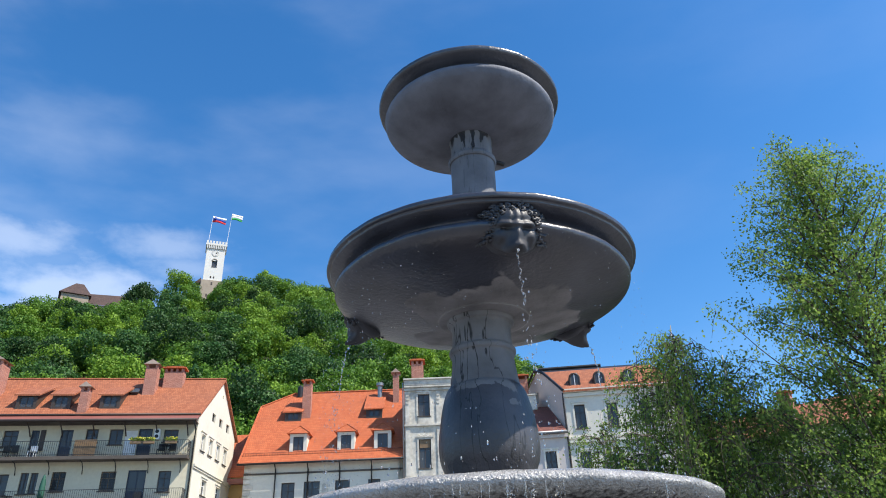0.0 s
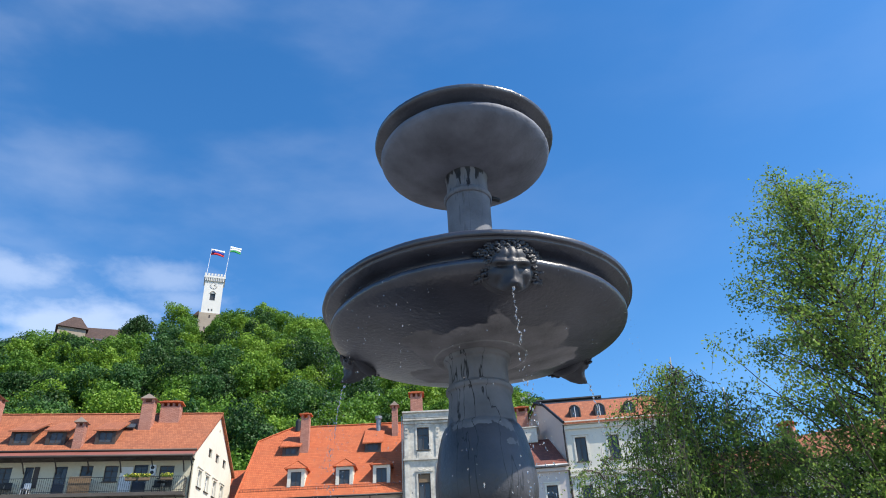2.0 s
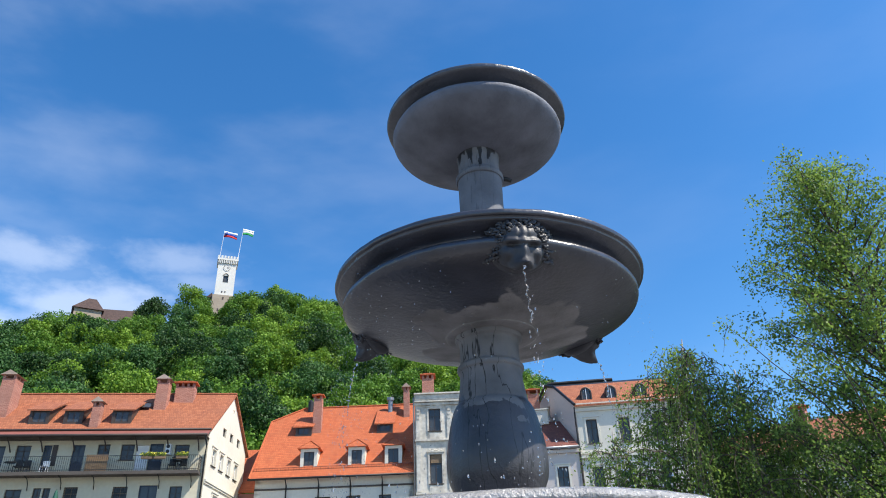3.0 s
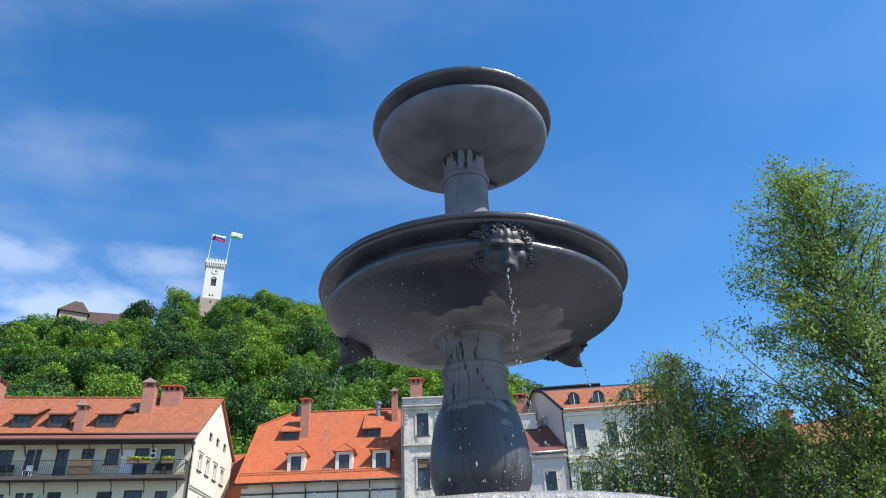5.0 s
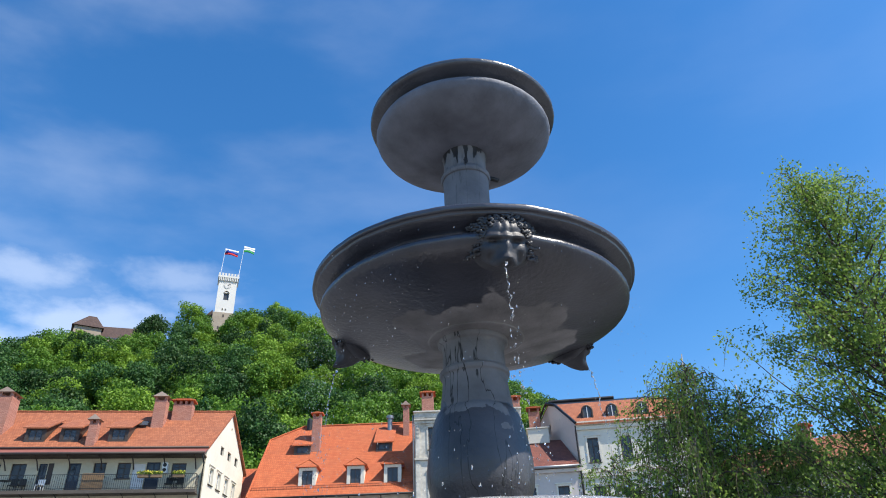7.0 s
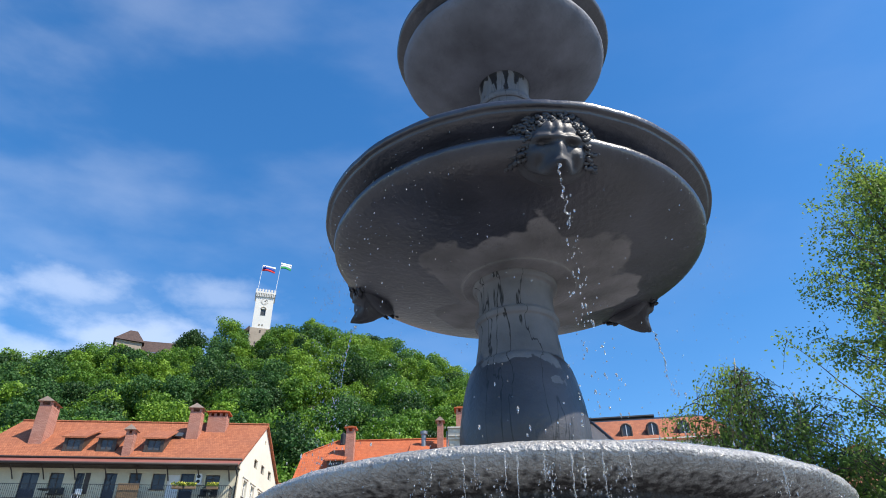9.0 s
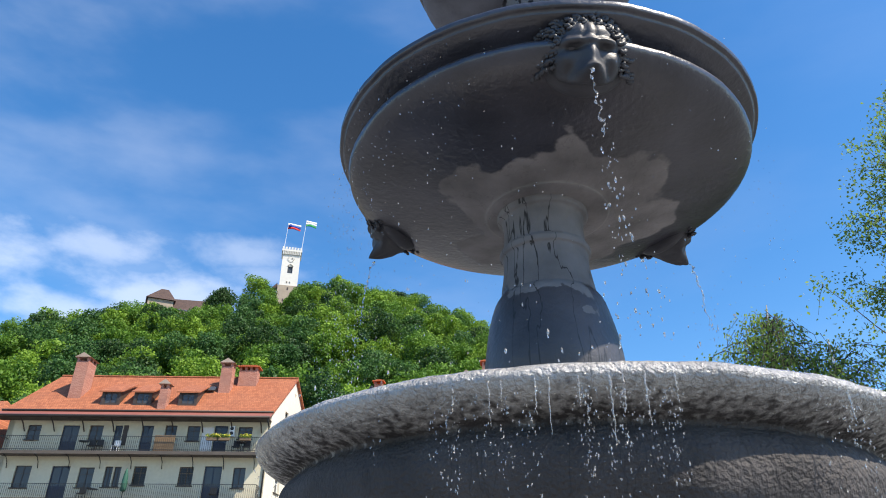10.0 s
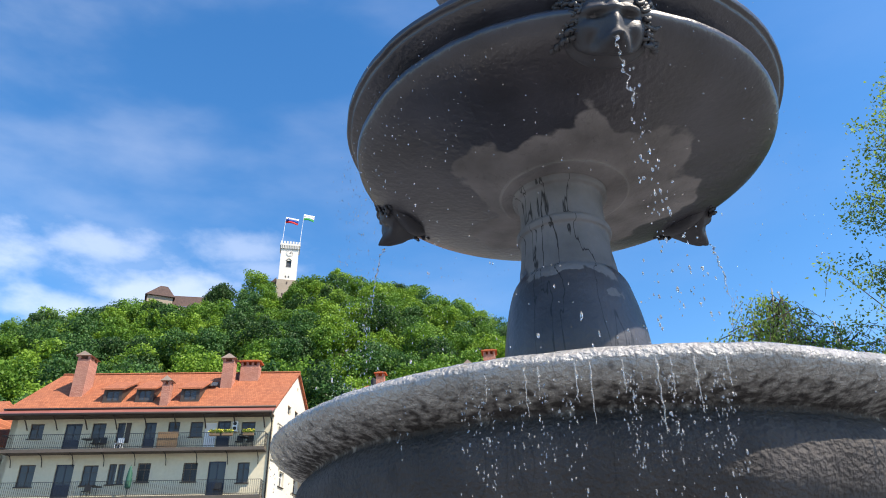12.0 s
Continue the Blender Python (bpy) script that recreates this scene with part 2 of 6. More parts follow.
    L(sp.outputs["Result"], b.inputs["Specular IOR Level"])
    bp = N("ShaderNodeBump")
    bp.inputs["Strength"].default_value, bp.inputs["Distance"].default_value = bump, depth
    L(fine.outputs["Fac"], bp.inputs["Height"])
    L(bp.outputs["Normal"], b.inputs["Normal"])
    return m


def glass_material(name, tint, rough=0.03, trans=0.85, ior=1.45):
    m = bpy.data.materials.new(name)
    m.use_nodes = True
    b = m.node_tree.nodes["Principled BSDF"]
    b.inputs["Base Color"].default_value = (*tint, 1)
    b.inputs["Roughness"].default_value, b.inputs["IOR"].default_value = rough, ior
    b.inputs["Transmission Weight"].default_value = trans
    return m


M = {
    "upper_stone": fountain_material("upper_stone", (0.130, 0.138, 0.165), (0.052, 0.054, 0.064),
                                     {"by": "height", "scale": 9.0, "rag": 0.02, "matt_at": 4.358, "wet_at": 4.370, "gloss": 0.3, "spec": (0.45, 0.8)}, streak=0.1, bump=0.8, grain=38.0),
    "middle_stone": fountain_material("middle_stone", (0.205, 0.195, 0.195), (0.038, 0.038, 0.048),
                                      {"by": "radius", "scale": 7.0, "rag": 0.20, "matt_at": 0.09, "wet_at": 0.105, "gloss": 0.30, "spec": (0.4, 0.8),
                                       "lobes": ((0.04, 0.0, 0.345), (0.07, -0.33, 0.10), (0.085, -0.42, 0.06), (0.10, -0.485, 0.015), (0.28, -0.13, 0.20), (0.33, 0.16, 0.20), (-0.22, -0.20, 0.17), (-0.10, -0.28, 0.10), (0.12, 0.33, 0.2), (-0.2, 0.3, 0.2))}, bump=0.7, depth=0.004, grain=44.0, streak=0.15),
    "stem_stone": fountain_material("stem_stone", (0.165, 0.160, 0.165), (0.056, 0.054, 0.060),
                                    {"by": "height", "scale": 8.0, "rag": -0.6, "matt_at": 2.295, "wet_at": 2.285, "gloss": 0.42, "spec": (0.4, 0.55)}, streak=0.9),
    "top_stem_stone": fountain_material("top_stem_stone", (0.15, 0.154, 0.17), (0.02, 0.02, 0.024),
                                        {"by": "height", "scale": 23.0, "rag": 1.0, "matt_at": 4.635, "wet_at": 4.65, "stretch": (1, 1, 0.24)}, streak=0.3),
    # wet rim painted sunlit-pale; the shade below the lip is in the dark colour
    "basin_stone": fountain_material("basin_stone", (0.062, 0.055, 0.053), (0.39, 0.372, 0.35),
                                     {"by": "height", "scale": 44.0, "rag": 0.15, "matt_at": 2.0, "wet_at": 2.045, "stretch": (1, 1, 0.22), "gloss": 0.18, "spec": (0.38, 0.85)}, bump=1.0, grain=85.0, depth=0.014, streak=0.3),
    "mask_stone": fountain_material("mask_stone", (0.046, 0.046, 0.054), (0.036, 0.036, 0.042),
                                    {"by": "height", "scale": 9.0, "rag": 0.3, "matt_at": 0.05, "wet_at": 0.15, "gloss": 0.5, "spec": (0.5, 0.6)}),
    "water": glass_material("water", (0.95, 0.95, 0.94), 0.04, 0.85, 1.333),
    "glass": glass_material("window_glass", (0.10, 0.105, 0.11), 0.03, 0.35),
    "plaster_cream": material("plaster_cream", (0.51, 0.46, 0.33), (0.66, 0.605, 0.45), 0.9, 5.0, 0.35),
    "plaster_white": material("plaster_white", (0.60, 0.565, 0.47), (0.75, 0.71, 0.60), 0.9, 5.0, 0.4),
    "plaster_grey": material("plaster_grey", (0.30, 0.27, 0.22), (0.82, 0.77, 0.66), 0.9, 4.0, 0.8, bump=0.5),
    "plaster_pink": material("plaster_pink", (0.52, 0.46, 0.42), (0.62, 0.55, 0.50), 0.9, 4.0, 0.4),
    "plaster_ochre": material("plaster_ochre", (0.50, 0.32, 0.12), (0.58, 0.38, 0.16), 0.9, 4.0, 0.4),
    "tile_a": tile_material("tile_a", (0.30, 0.092, 0.040), (0.42, 0.145, 0.066), (0.21, 0.075, 0.042)),
    "tile_b": tile_material("tile_b", (0.44, 0.10, 0.034), (0.54, 0.145, 0.052), (0.33, 0.095, 0.04)),
    "tile_brown": tile_material("tile_brown", (0.17, 0.055, 0.04), (0.24, 0.08, 0.055), (0.10, 0.045, 0.04)),
    "tile_castle": tile_material("tile_castle", (0.06, 0.036, 0.030), (0.09, 0.055, 0.045), (0.045, 0.03, 0.03), 0.4, 0.4),
    "metal_red": material("metal_red", (0.22, 0.075, 0.055), (0.30, 0.11, 0.085), 0.5, 3.0, 0.5),
    "brick": tile_material("chimney_brick", (0.40, 0.17, 0.12), (0.52, 0.25, 0.18), (0.35, 0.2, 0.16), 0.075, 0.25),
    "wood_dark": material("wood_dark", (0.035, 0.025, 0.02), (0.07, 0.05, 0.04), 0.6, 12.0, 1.5),
    "wood_brown": material("wood_brown", (0.16, 0.10, 0.05), (0.24, 0.16, 0.09), 0.7, 9.0, 1.5),
    "paint_blue": material("paint_blue", (0.012, 0.018, 0.036), (0.022, 0.032, 0.058), 0.45, 6.0, 1.0),
    "paint_white": material("paint_white", (0.70, 0.70, 0.69), (0.80, 0.80, 0.79), 0.5, 6.0, 1.0),
    "paint_green": material("paint_green", (0.01, 0.07, 0.045), (0.02, 0.11, 0.07), 0.7, 6.0, 1.0),
    "slab": material("slab", (0.06, 0.05, 0.04), (0.12, 0.10, 0.085), 0.85, 6.0, 0.8),
    "iron": material("iron", (0.02, 0.02, 0.022), (0.05, 0.05, 0.05), 0.5, 10.0, 1.0, metal=0.6),
    "cap_stone": material("cap_stone", (0.30, 0.22, 0.17), (0.46, 0.37, 0.30), 0.9, 6.0, 0.5),
    "zinc": material("zinc", (0.22, 0.23, 0.24), (0.34, 0.35, 0.36), 0.45, 6.0, 0.8, metal=0.8),
    "castle_stone": material("castle_stone", (0.26, 0.21, 0.16), (0.44, 0.37, 0.29), 0.95, 1.2, 0.25, bump=0.5, depth=0.1),
    "castle_white": material("castle_white", (0.60, 0.585, 0.54), (0.70, 0.685, 0.64), 0.9, 1.5, 0.2),
    "paving": material("paving", (0.13, 0.13, 0.13), (0.20, 0.20, 0.20), 0.85, 5.0, 0.4, bump=0.3),
    "hill_soil": material("hill_soil", (0.025, 0.035, 0.012), (0.05, 0.06, 0.02), 0.95, 0.8, 0.05),
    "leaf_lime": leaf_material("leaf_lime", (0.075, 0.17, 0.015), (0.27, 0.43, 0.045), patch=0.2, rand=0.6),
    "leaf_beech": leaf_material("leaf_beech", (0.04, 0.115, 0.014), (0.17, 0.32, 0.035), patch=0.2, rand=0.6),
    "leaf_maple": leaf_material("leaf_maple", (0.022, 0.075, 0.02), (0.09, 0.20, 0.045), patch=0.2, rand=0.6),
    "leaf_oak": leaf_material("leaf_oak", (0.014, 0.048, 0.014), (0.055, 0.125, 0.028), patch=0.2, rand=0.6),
    "leaf_birch": leaf_material("leaf_birch", (0.085, 0.155, 0.03), (0.32, 0.455, 0.09), patch=1.2, rand=0.6, trans=0.58, spec=0.35, rough=0.5),
    "bark": material("birch_bark", (0.12, 0.10, 0.09), (0.62, 0.60, 0.56), 0.8, 5.0, 3.0, bump=0.4, stretch=(1, 1, 0.35)),
    "twig": material("twig_bark", (0.05, 0.035, 0.025), (0.10, 0.075, 0.055), 0.85, 20.0, 3.0),
    "flower_yellow": material("flower_yellow", (0.55, 0.50, 0.03), (0.7, 0.62, 0.08), 0.6, 30.0, 5.0, rand=0.4),
    "flag_white": material("flag_white", (0.74, 0.74, 0.74), (0.82, 0.82, 0.82), 0.8, 2.0, 0.5),
    "flag_blue": material("flag_blue", (0.01, 0.05, 0.32), (0.02, 0.07, 0.38), 0.8, 2.0, 0.5),
    "flag_red": material("flag_red", (0.55, 0.02, 0.02), (0.65, 0.03, 0.03), 0.8, 2.0, 0.5),
    "flag_green": material("flag_green", (0.02, 0.28, 0.06), (0.03, 0.35, 0.08), 0.8, 2.0, 0.5),
}


# ---- building helpers ----
def part(name, bm, mat, parent, label="", smooth=False):
    """Links a bmesh as one mesh object under a thing or a part."""
    me = bpy.data.meshes.new(name)
    bm.to_mesh(me)
    bm.free()
    for m in (mat if isinstance(mat, (list, tuple)) else (mat,)):
        me.materials.append(M[m] if isinstance(m, str) else m)
    if smooth:
        me.polygons.foreach_set("use_smooth", [True] * len(me.polygons))
    ob = new(name, me)
    if parent:
        ob.parent = parent
    if label:
        tagged(ob, label)
    return ob


def thing(name, m, label, category, group="", kind=""):
    ob = new(name)
    ob.matrix_basis = m
    ob.empty_display_size = 0.3
    return tagged(ob, label, category, group, kind)


def box(bm, lo, hi, bevel=0.0):
    made = bmesh.ops.create_cube(bm, size=1.0, matrix=Matrix.LocRotScale([(a + b) / 2 for a, b in zip(lo, hi)], None, [max(b - a, 1e-4) for a, b in zip(lo, hi)]))
    if bevel:
        edges = list({e for v in made["verts"] for e in v.link_edges})
        bmesh.ops.bevel(bm, geom=edges, offset=bevel, segments=2, affect="EDGES")
    return bm


def boxes(*spans, bevel=0.0):
    bm = bmesh.new()
    for lo, hi in spans:
        box(bm, lo, hi, bevel)
    return bm


def tube(bm, points, radii, sides=8, cap=True):
    """A tapered tube through the points."""
    rings = []
    n = len(points)
    for i, p in enumerate(points):
        p = Vector(p)
        way = (Vector(points[min(i + 1, n - 1)]) - Vector(points[max(i - 1, 0)])).normalized()
        a = way.orthogonal().normalized() if abs(way.z) > 0.95 else way.cross(Vector((0, 0, 1))).normalized()
        c = way.cross(a)
        r = float(radii[i]) if isinstance(radii, (list, tuple)) else radii
        rings.append([bm.verts.new(p + r * (math.cos(2 * math.pi * k / sides) * a + math.sin(2 * math.pi * k / sides) * c)) for k in range(sides)])
    for lo, hi in zip(rings, rings[1:]):
        for k in range(sides):
            bm.faces.new((lo[k], lo[(k + 1) % sides], hi[(k + 1) % sides], hi[k]))
    if cap:
        bm.faces.new(rings[0][::-1])
        bm.faces.new(rings[-1])
    return bm


def revolve(profile, steps=144, rough=0.0, seed=0.0, close_ends=True):
    """A turned body from (radius, height) points; rough: uneven by that many metres."""
    bm = bmesh.new()
    rings = []
    for r, z in profile:
        ring = []
        for k in range(steps):
            a = 2 * math.pi * k / steps
            v = Vector((r * math.cos(a), r * math.sin(a), z))
            if rough:
                d = noise.noise(v * 7 + Vector((seed, 0, 0))) + 0.5 * noise.noise(v * 22 + Vector((seed, 3, 0))) + 0.45 * noise.noise(Vector((v.x * 70, v.y * 70, v.z * 40)) + Vector((seed, 3, 0)))
                v += Vector((math.cos(a), math.sin(a), 0.5)) * rough * d
            ring.append(bm.verts.new(v))
        rings.append(ring)
    for lo, hi in zip(rings, rings[1:]):
        for k in range(steps):
            bm.faces.new((lo[k], lo[(k + 1) % steps], hi[(k + 1) % steps], hi[k]))
    if close_ends:
        bm.faces.new(rings[0][::-1])
        bm.faces.new(rings[-1])
    bmesh.ops.recalc_face_normals(bm, faces=bm.faces)
    return bm


def curve_profile(points, steps=6):
    """Rounds a profile off: a Catmull-Rom curve through the points."""
    out = []
    n = len(points)
    for i in range(n - 1):
        p0, p1, p2, p3 = (Vector(points[max(0, min(n - 1, j))]) for j in (i - 1, i, i + 1, i + 2))
        for s in range(steps):
            t = s / steps
            out.append(tuple(0.5 * ((2 * p1) + (p2 - p0) * t + (2 * p0 - 5 * p1 + 4 * p2 - p3) * t * t + (3 * p1 - p0 - 3 * p2 + p3) * t ** 3)))
    out.append(tuple(points[-1]))
    return out


def slab_with_holes(outer, holes, place, thick):
    """A wall: an outline and rectangular holes (a0, a1, z0, z1) in wall coordinates, with its thickness.
    place(a, z, d) gives the point at depth d behind the face."""
    bm = bmesh.new()
    loops = [list(outer)] + [[(a0, z0), (a1, z0), (a1, z1), (a0, z1)] for a0, a1, z0, z1 in holes]
    layers = []
    for d in (0.0, thick):
        edges, rings = [], []
        for loop in loops:
            vs = [bm.verts.new(place(a, z, d)) for a, z in loop]
            rings.append(vs)
            edges += [bm.edges.new((vs[i], vs[(i + 1) % len(vs)])) for i in range(len(vs))]
        bmesh.ops.triangle_fill(bm, edges=edges, use_beauty=True, use_dissolve=False)
        layers.append(rings)
    for ra, rb in zip(*layers):
        for i in range(len(ra)):
            j = (i + 1) % len(ra)
            bm.faces.new((ra[i], ra[j], rb[j], rb[i]))
    bmesh.ops.recalc_face_normals(bm, faces=bm.faces)
    return bm


def prism(points, offset):
    """A flat panel from a loop of points, thickened along the offset."""
    bm = bmesh.new()
    a = [bm.verts.new(p) for p in points]
    b = [bm.verts.new(Vector(p) + Vector(offset)) for p in points]
    bm.faces.new(a)
    bm.faces.new(b[::-1])
    for i in range(len(a)):
        j = (i + 1) % len(a)
        bm.faces.new((a[i], b[i], b[j], a[j]))
    bmesh.ops.recalc_face_normals(bm, faces=bm.faces)
    return bm


def map_mesh(bm, place):
    """Takes a mesh built as (across, depth, height) to where place(a, z, d) says."""
    for v in bm.verts:
        v.co = place(v.co.x, v.co.z, v.co.y)
    bmesh.ops.recalc_face_normals(bm, faces=bm.faces)
    return bm


def window(house, place, a0, a1, z0, z1, frame_mat="paint_white", kind="window", bars=(1, 1), depth=0.12, sill=True, surround=None, label="", lattice=False):
    """A window in its opening: frame, glazing bars, pane, sill; surround: a raised border on the wall."""
    w = 0.055
    inset = lambda a, z, d: place(a, z, d + depth)
    fr = slab_with_holes([(a0, z0), (a1, z0), (a1, z1), (a0, z1)], [(a0 + w, a1 - w, z0 + w, z1 - w)], inset, 0.06)
    top = part(kind, fr, frame_mat, house, label)
    nx, nz = bars
    for i in range(1, nx + 1):
        x = a0 + (a1 - a0) * i / (nx + 1)
        part("mullion", map_mesh(boxes(((x - 0.03, depth + 0.004, z0 + w), (x + 0.03, depth + 0.056, z1 - w))), place), frame_mat, top)
    for i in range(1, nz + 1):
        z = z0 + (z1 - z0) * (0.66 if nz == 1 else i / (nz + 1))
        part("glazing_bar", map_mesh(boxes(((a0 + w, depth + 0.008, z - 0.022), (a1 - w, depth + 0.052, z + 0.022))), place), frame_mat, top)
    part("pane", map_mesh(boxes(((a0 + w, depth + 0.025, z0 + w), (a1 - w, depth + 0.035, z1 - w))), place), "glass", top)
    if sill:
        part("sill", map_mesh(boxes(((a0 - 0.08, -0.09, z0 - 0.07), (a1 + 0.08, depth, z0 - 0.003)), bevel=0.012), place), "slab", top)
    if surround:
        s = 0.13
        part("surround", map_mesh(boxes(((a0 - s, -0.05, z0), (a0 - 0.003, 0.02, z1 + s)), ((a1 + 0.003, -0.05, z0), (a1 + s, 0.02, z1 + s)),
                                        ((a0 - 0.003, -0.05, z1 + 0.003), (a1 + 0.003, 0.02, z1 + s)), ((a0 - s - 0.07, -0.1, z1 + s + 0.003), (a1 + s + 0.07, 0.02, z1 + s + 0.09))), place), surround, top)
    if lattice:
        bm = bmesh.new()
        n, k = 6, 7
        for i in range(n + 1):
            x = a0 + (a1 - a0) * i / n
            box(bm, (x - 0.012, depth - 0.07, z0), (x + 0.012, depth - 0.05, z1))
        for i in range(k + 1):
            z = z0 + (z1 - z0) * i / k
            box(bm, (a0, depth - 0.05, z - 0.012), (a1, depth - 0.03, z + 0.012))
        part("window_grille", map_mesh(bm, place), "iron", top)
    return top


def door(house, place, a0, a1, z0, z1, mat="paint_blue", depth=0.1, glazed=True, label=""):
    w = 0.09
    mid = z0 + (z1 - z0) * 0.42
    bm = boxes(((a0, depth, z0), (a0 + w, depth + 0.06, z1)), ((a1 - w, depth, z0), (a1, depth + 0.06, z1)),
               ((a0 + w, depth, z1 - w), (a1 - w, depth + 0.06, z1)), ((a0 + w, depth, mid - 0.05), (a1 - w, depth + 0.06, mid + 0.05)),
               ((a0 + w, depth + 0.02, z0), (a1 - w, depth + 0.05, mid - 0.05)),
               (((a0 + a1) / 2 - 0.03, depth + 0.003, mid + 0.05), ((a0 + a1) / 2 + 0.03, depth + 0.05, z1 - w)))
    if not glazed:
        box(bm, (a0 + w, depth + 0.02, mid + 0.05), (a1 - w, depth + 0.05, z1 - w))
    d = part("door", map_mesh(bm, place), mat, house, label)
    if glazed:
        part("pane", map_mesh(boxes(((a0 + w, depth + 0.025, mid + 0.05), (a1 - w, depth + 0.035, z1 - w))), place), "glass", d)
    part("handle", map_mesh(boxes(((a1 - w - 0.02, depth - 0.05, mid), (a1 - w + 0.03, depth, mid + 0.03)), bevel=0.008), place), "zinc", d)
    return d


def leaves_mesh(name, centres, size, mats, parent=None, droop=0.6, seed=1, stretch=1.35, outward=None, slots=None):
    """Many small leaves, each a bent diamond of two triangles, at the given places."""
    rng = np.random.default_rng(seed)
    n = len(centres)
    c = np.asarray(centres, dtype=np.float64)
    s = np.asarray(size, dtype=np.float64) * np.ones(n) * rng.uniform(0.65, 1.3, n)
    axis = rng.normal(size=(n, 3))
    axis[:, 2] -= droop * 1.6
    axis /= np.linalg.norm(axis, axis=1)[:, None]
    guide = rng.normal(size=(n, 3))
    if outward is not None:
        axis = np.cross(outward + 0.8 * guide, axis)
        axis /= np.linalg.norm(axis, axis=1)[:, None] + 1e-9
        guide = outward + 0.8 * guide
    other = np.cross(axis, guide)
    other /= np.linalg.norm(other, axis=1)[:, None] + 1e-9
    up = np.cross(axis, other)
    half, wide = (axis * (s * stretch / 2)[:, None]), (other * (s / 2)[:, None])
    fold = up * (s * 0.16)[:, None]
    v = np.stack([c - half, c + wide + fold - half * 0.15, c + half, c - wide + fold - half * 0.15], 1).reshape(-1, 3)
    idx = np.arange(n)[:, None] * 4
    tri = np.concatenate([idx + [0, 1, 2], idx + [0, 2, 3]], 1).reshape(-1, 3)
    me = bpy.data.meshes.new(name)
    me.vertices.add(len(v))
    me.vertices.foreach_set("co", v.astype(np.float32).ravel())
    me.loops.add(tri.size)
    me.loops.foreach_set("vertex_index", tri.astype(np.int32).ravel())
    me.polygons.add(len(tri))
    me.polygons.foreach_set("loop_start", np.arange(0, tri.size, 3, dtype=np.int32))
    me.update(calc_edges=True)
    for one in (mats if isinstance(mats, tuple) else (mats,)):
        me.materials.append(M[one])
    if slots is not None:
        me.polygons.foreach_set("material_index", np.repeat(np.asarray(slots, dtype=np.int32), 2))
    ob = new(name, me)
    if parent:
        ob.parent = parent
    return ob


# ---- ground ----
def build_ground():
    bm = bmesh.new()
    bmesh.ops.create_grid(bm, x_segments=24, y_segments=24, size=2500)
    ob = part("ground", bm, "paving", None)
    tagged(ob, "pale stone paving of an old town square", "ground", kind="structure")


build_ground()


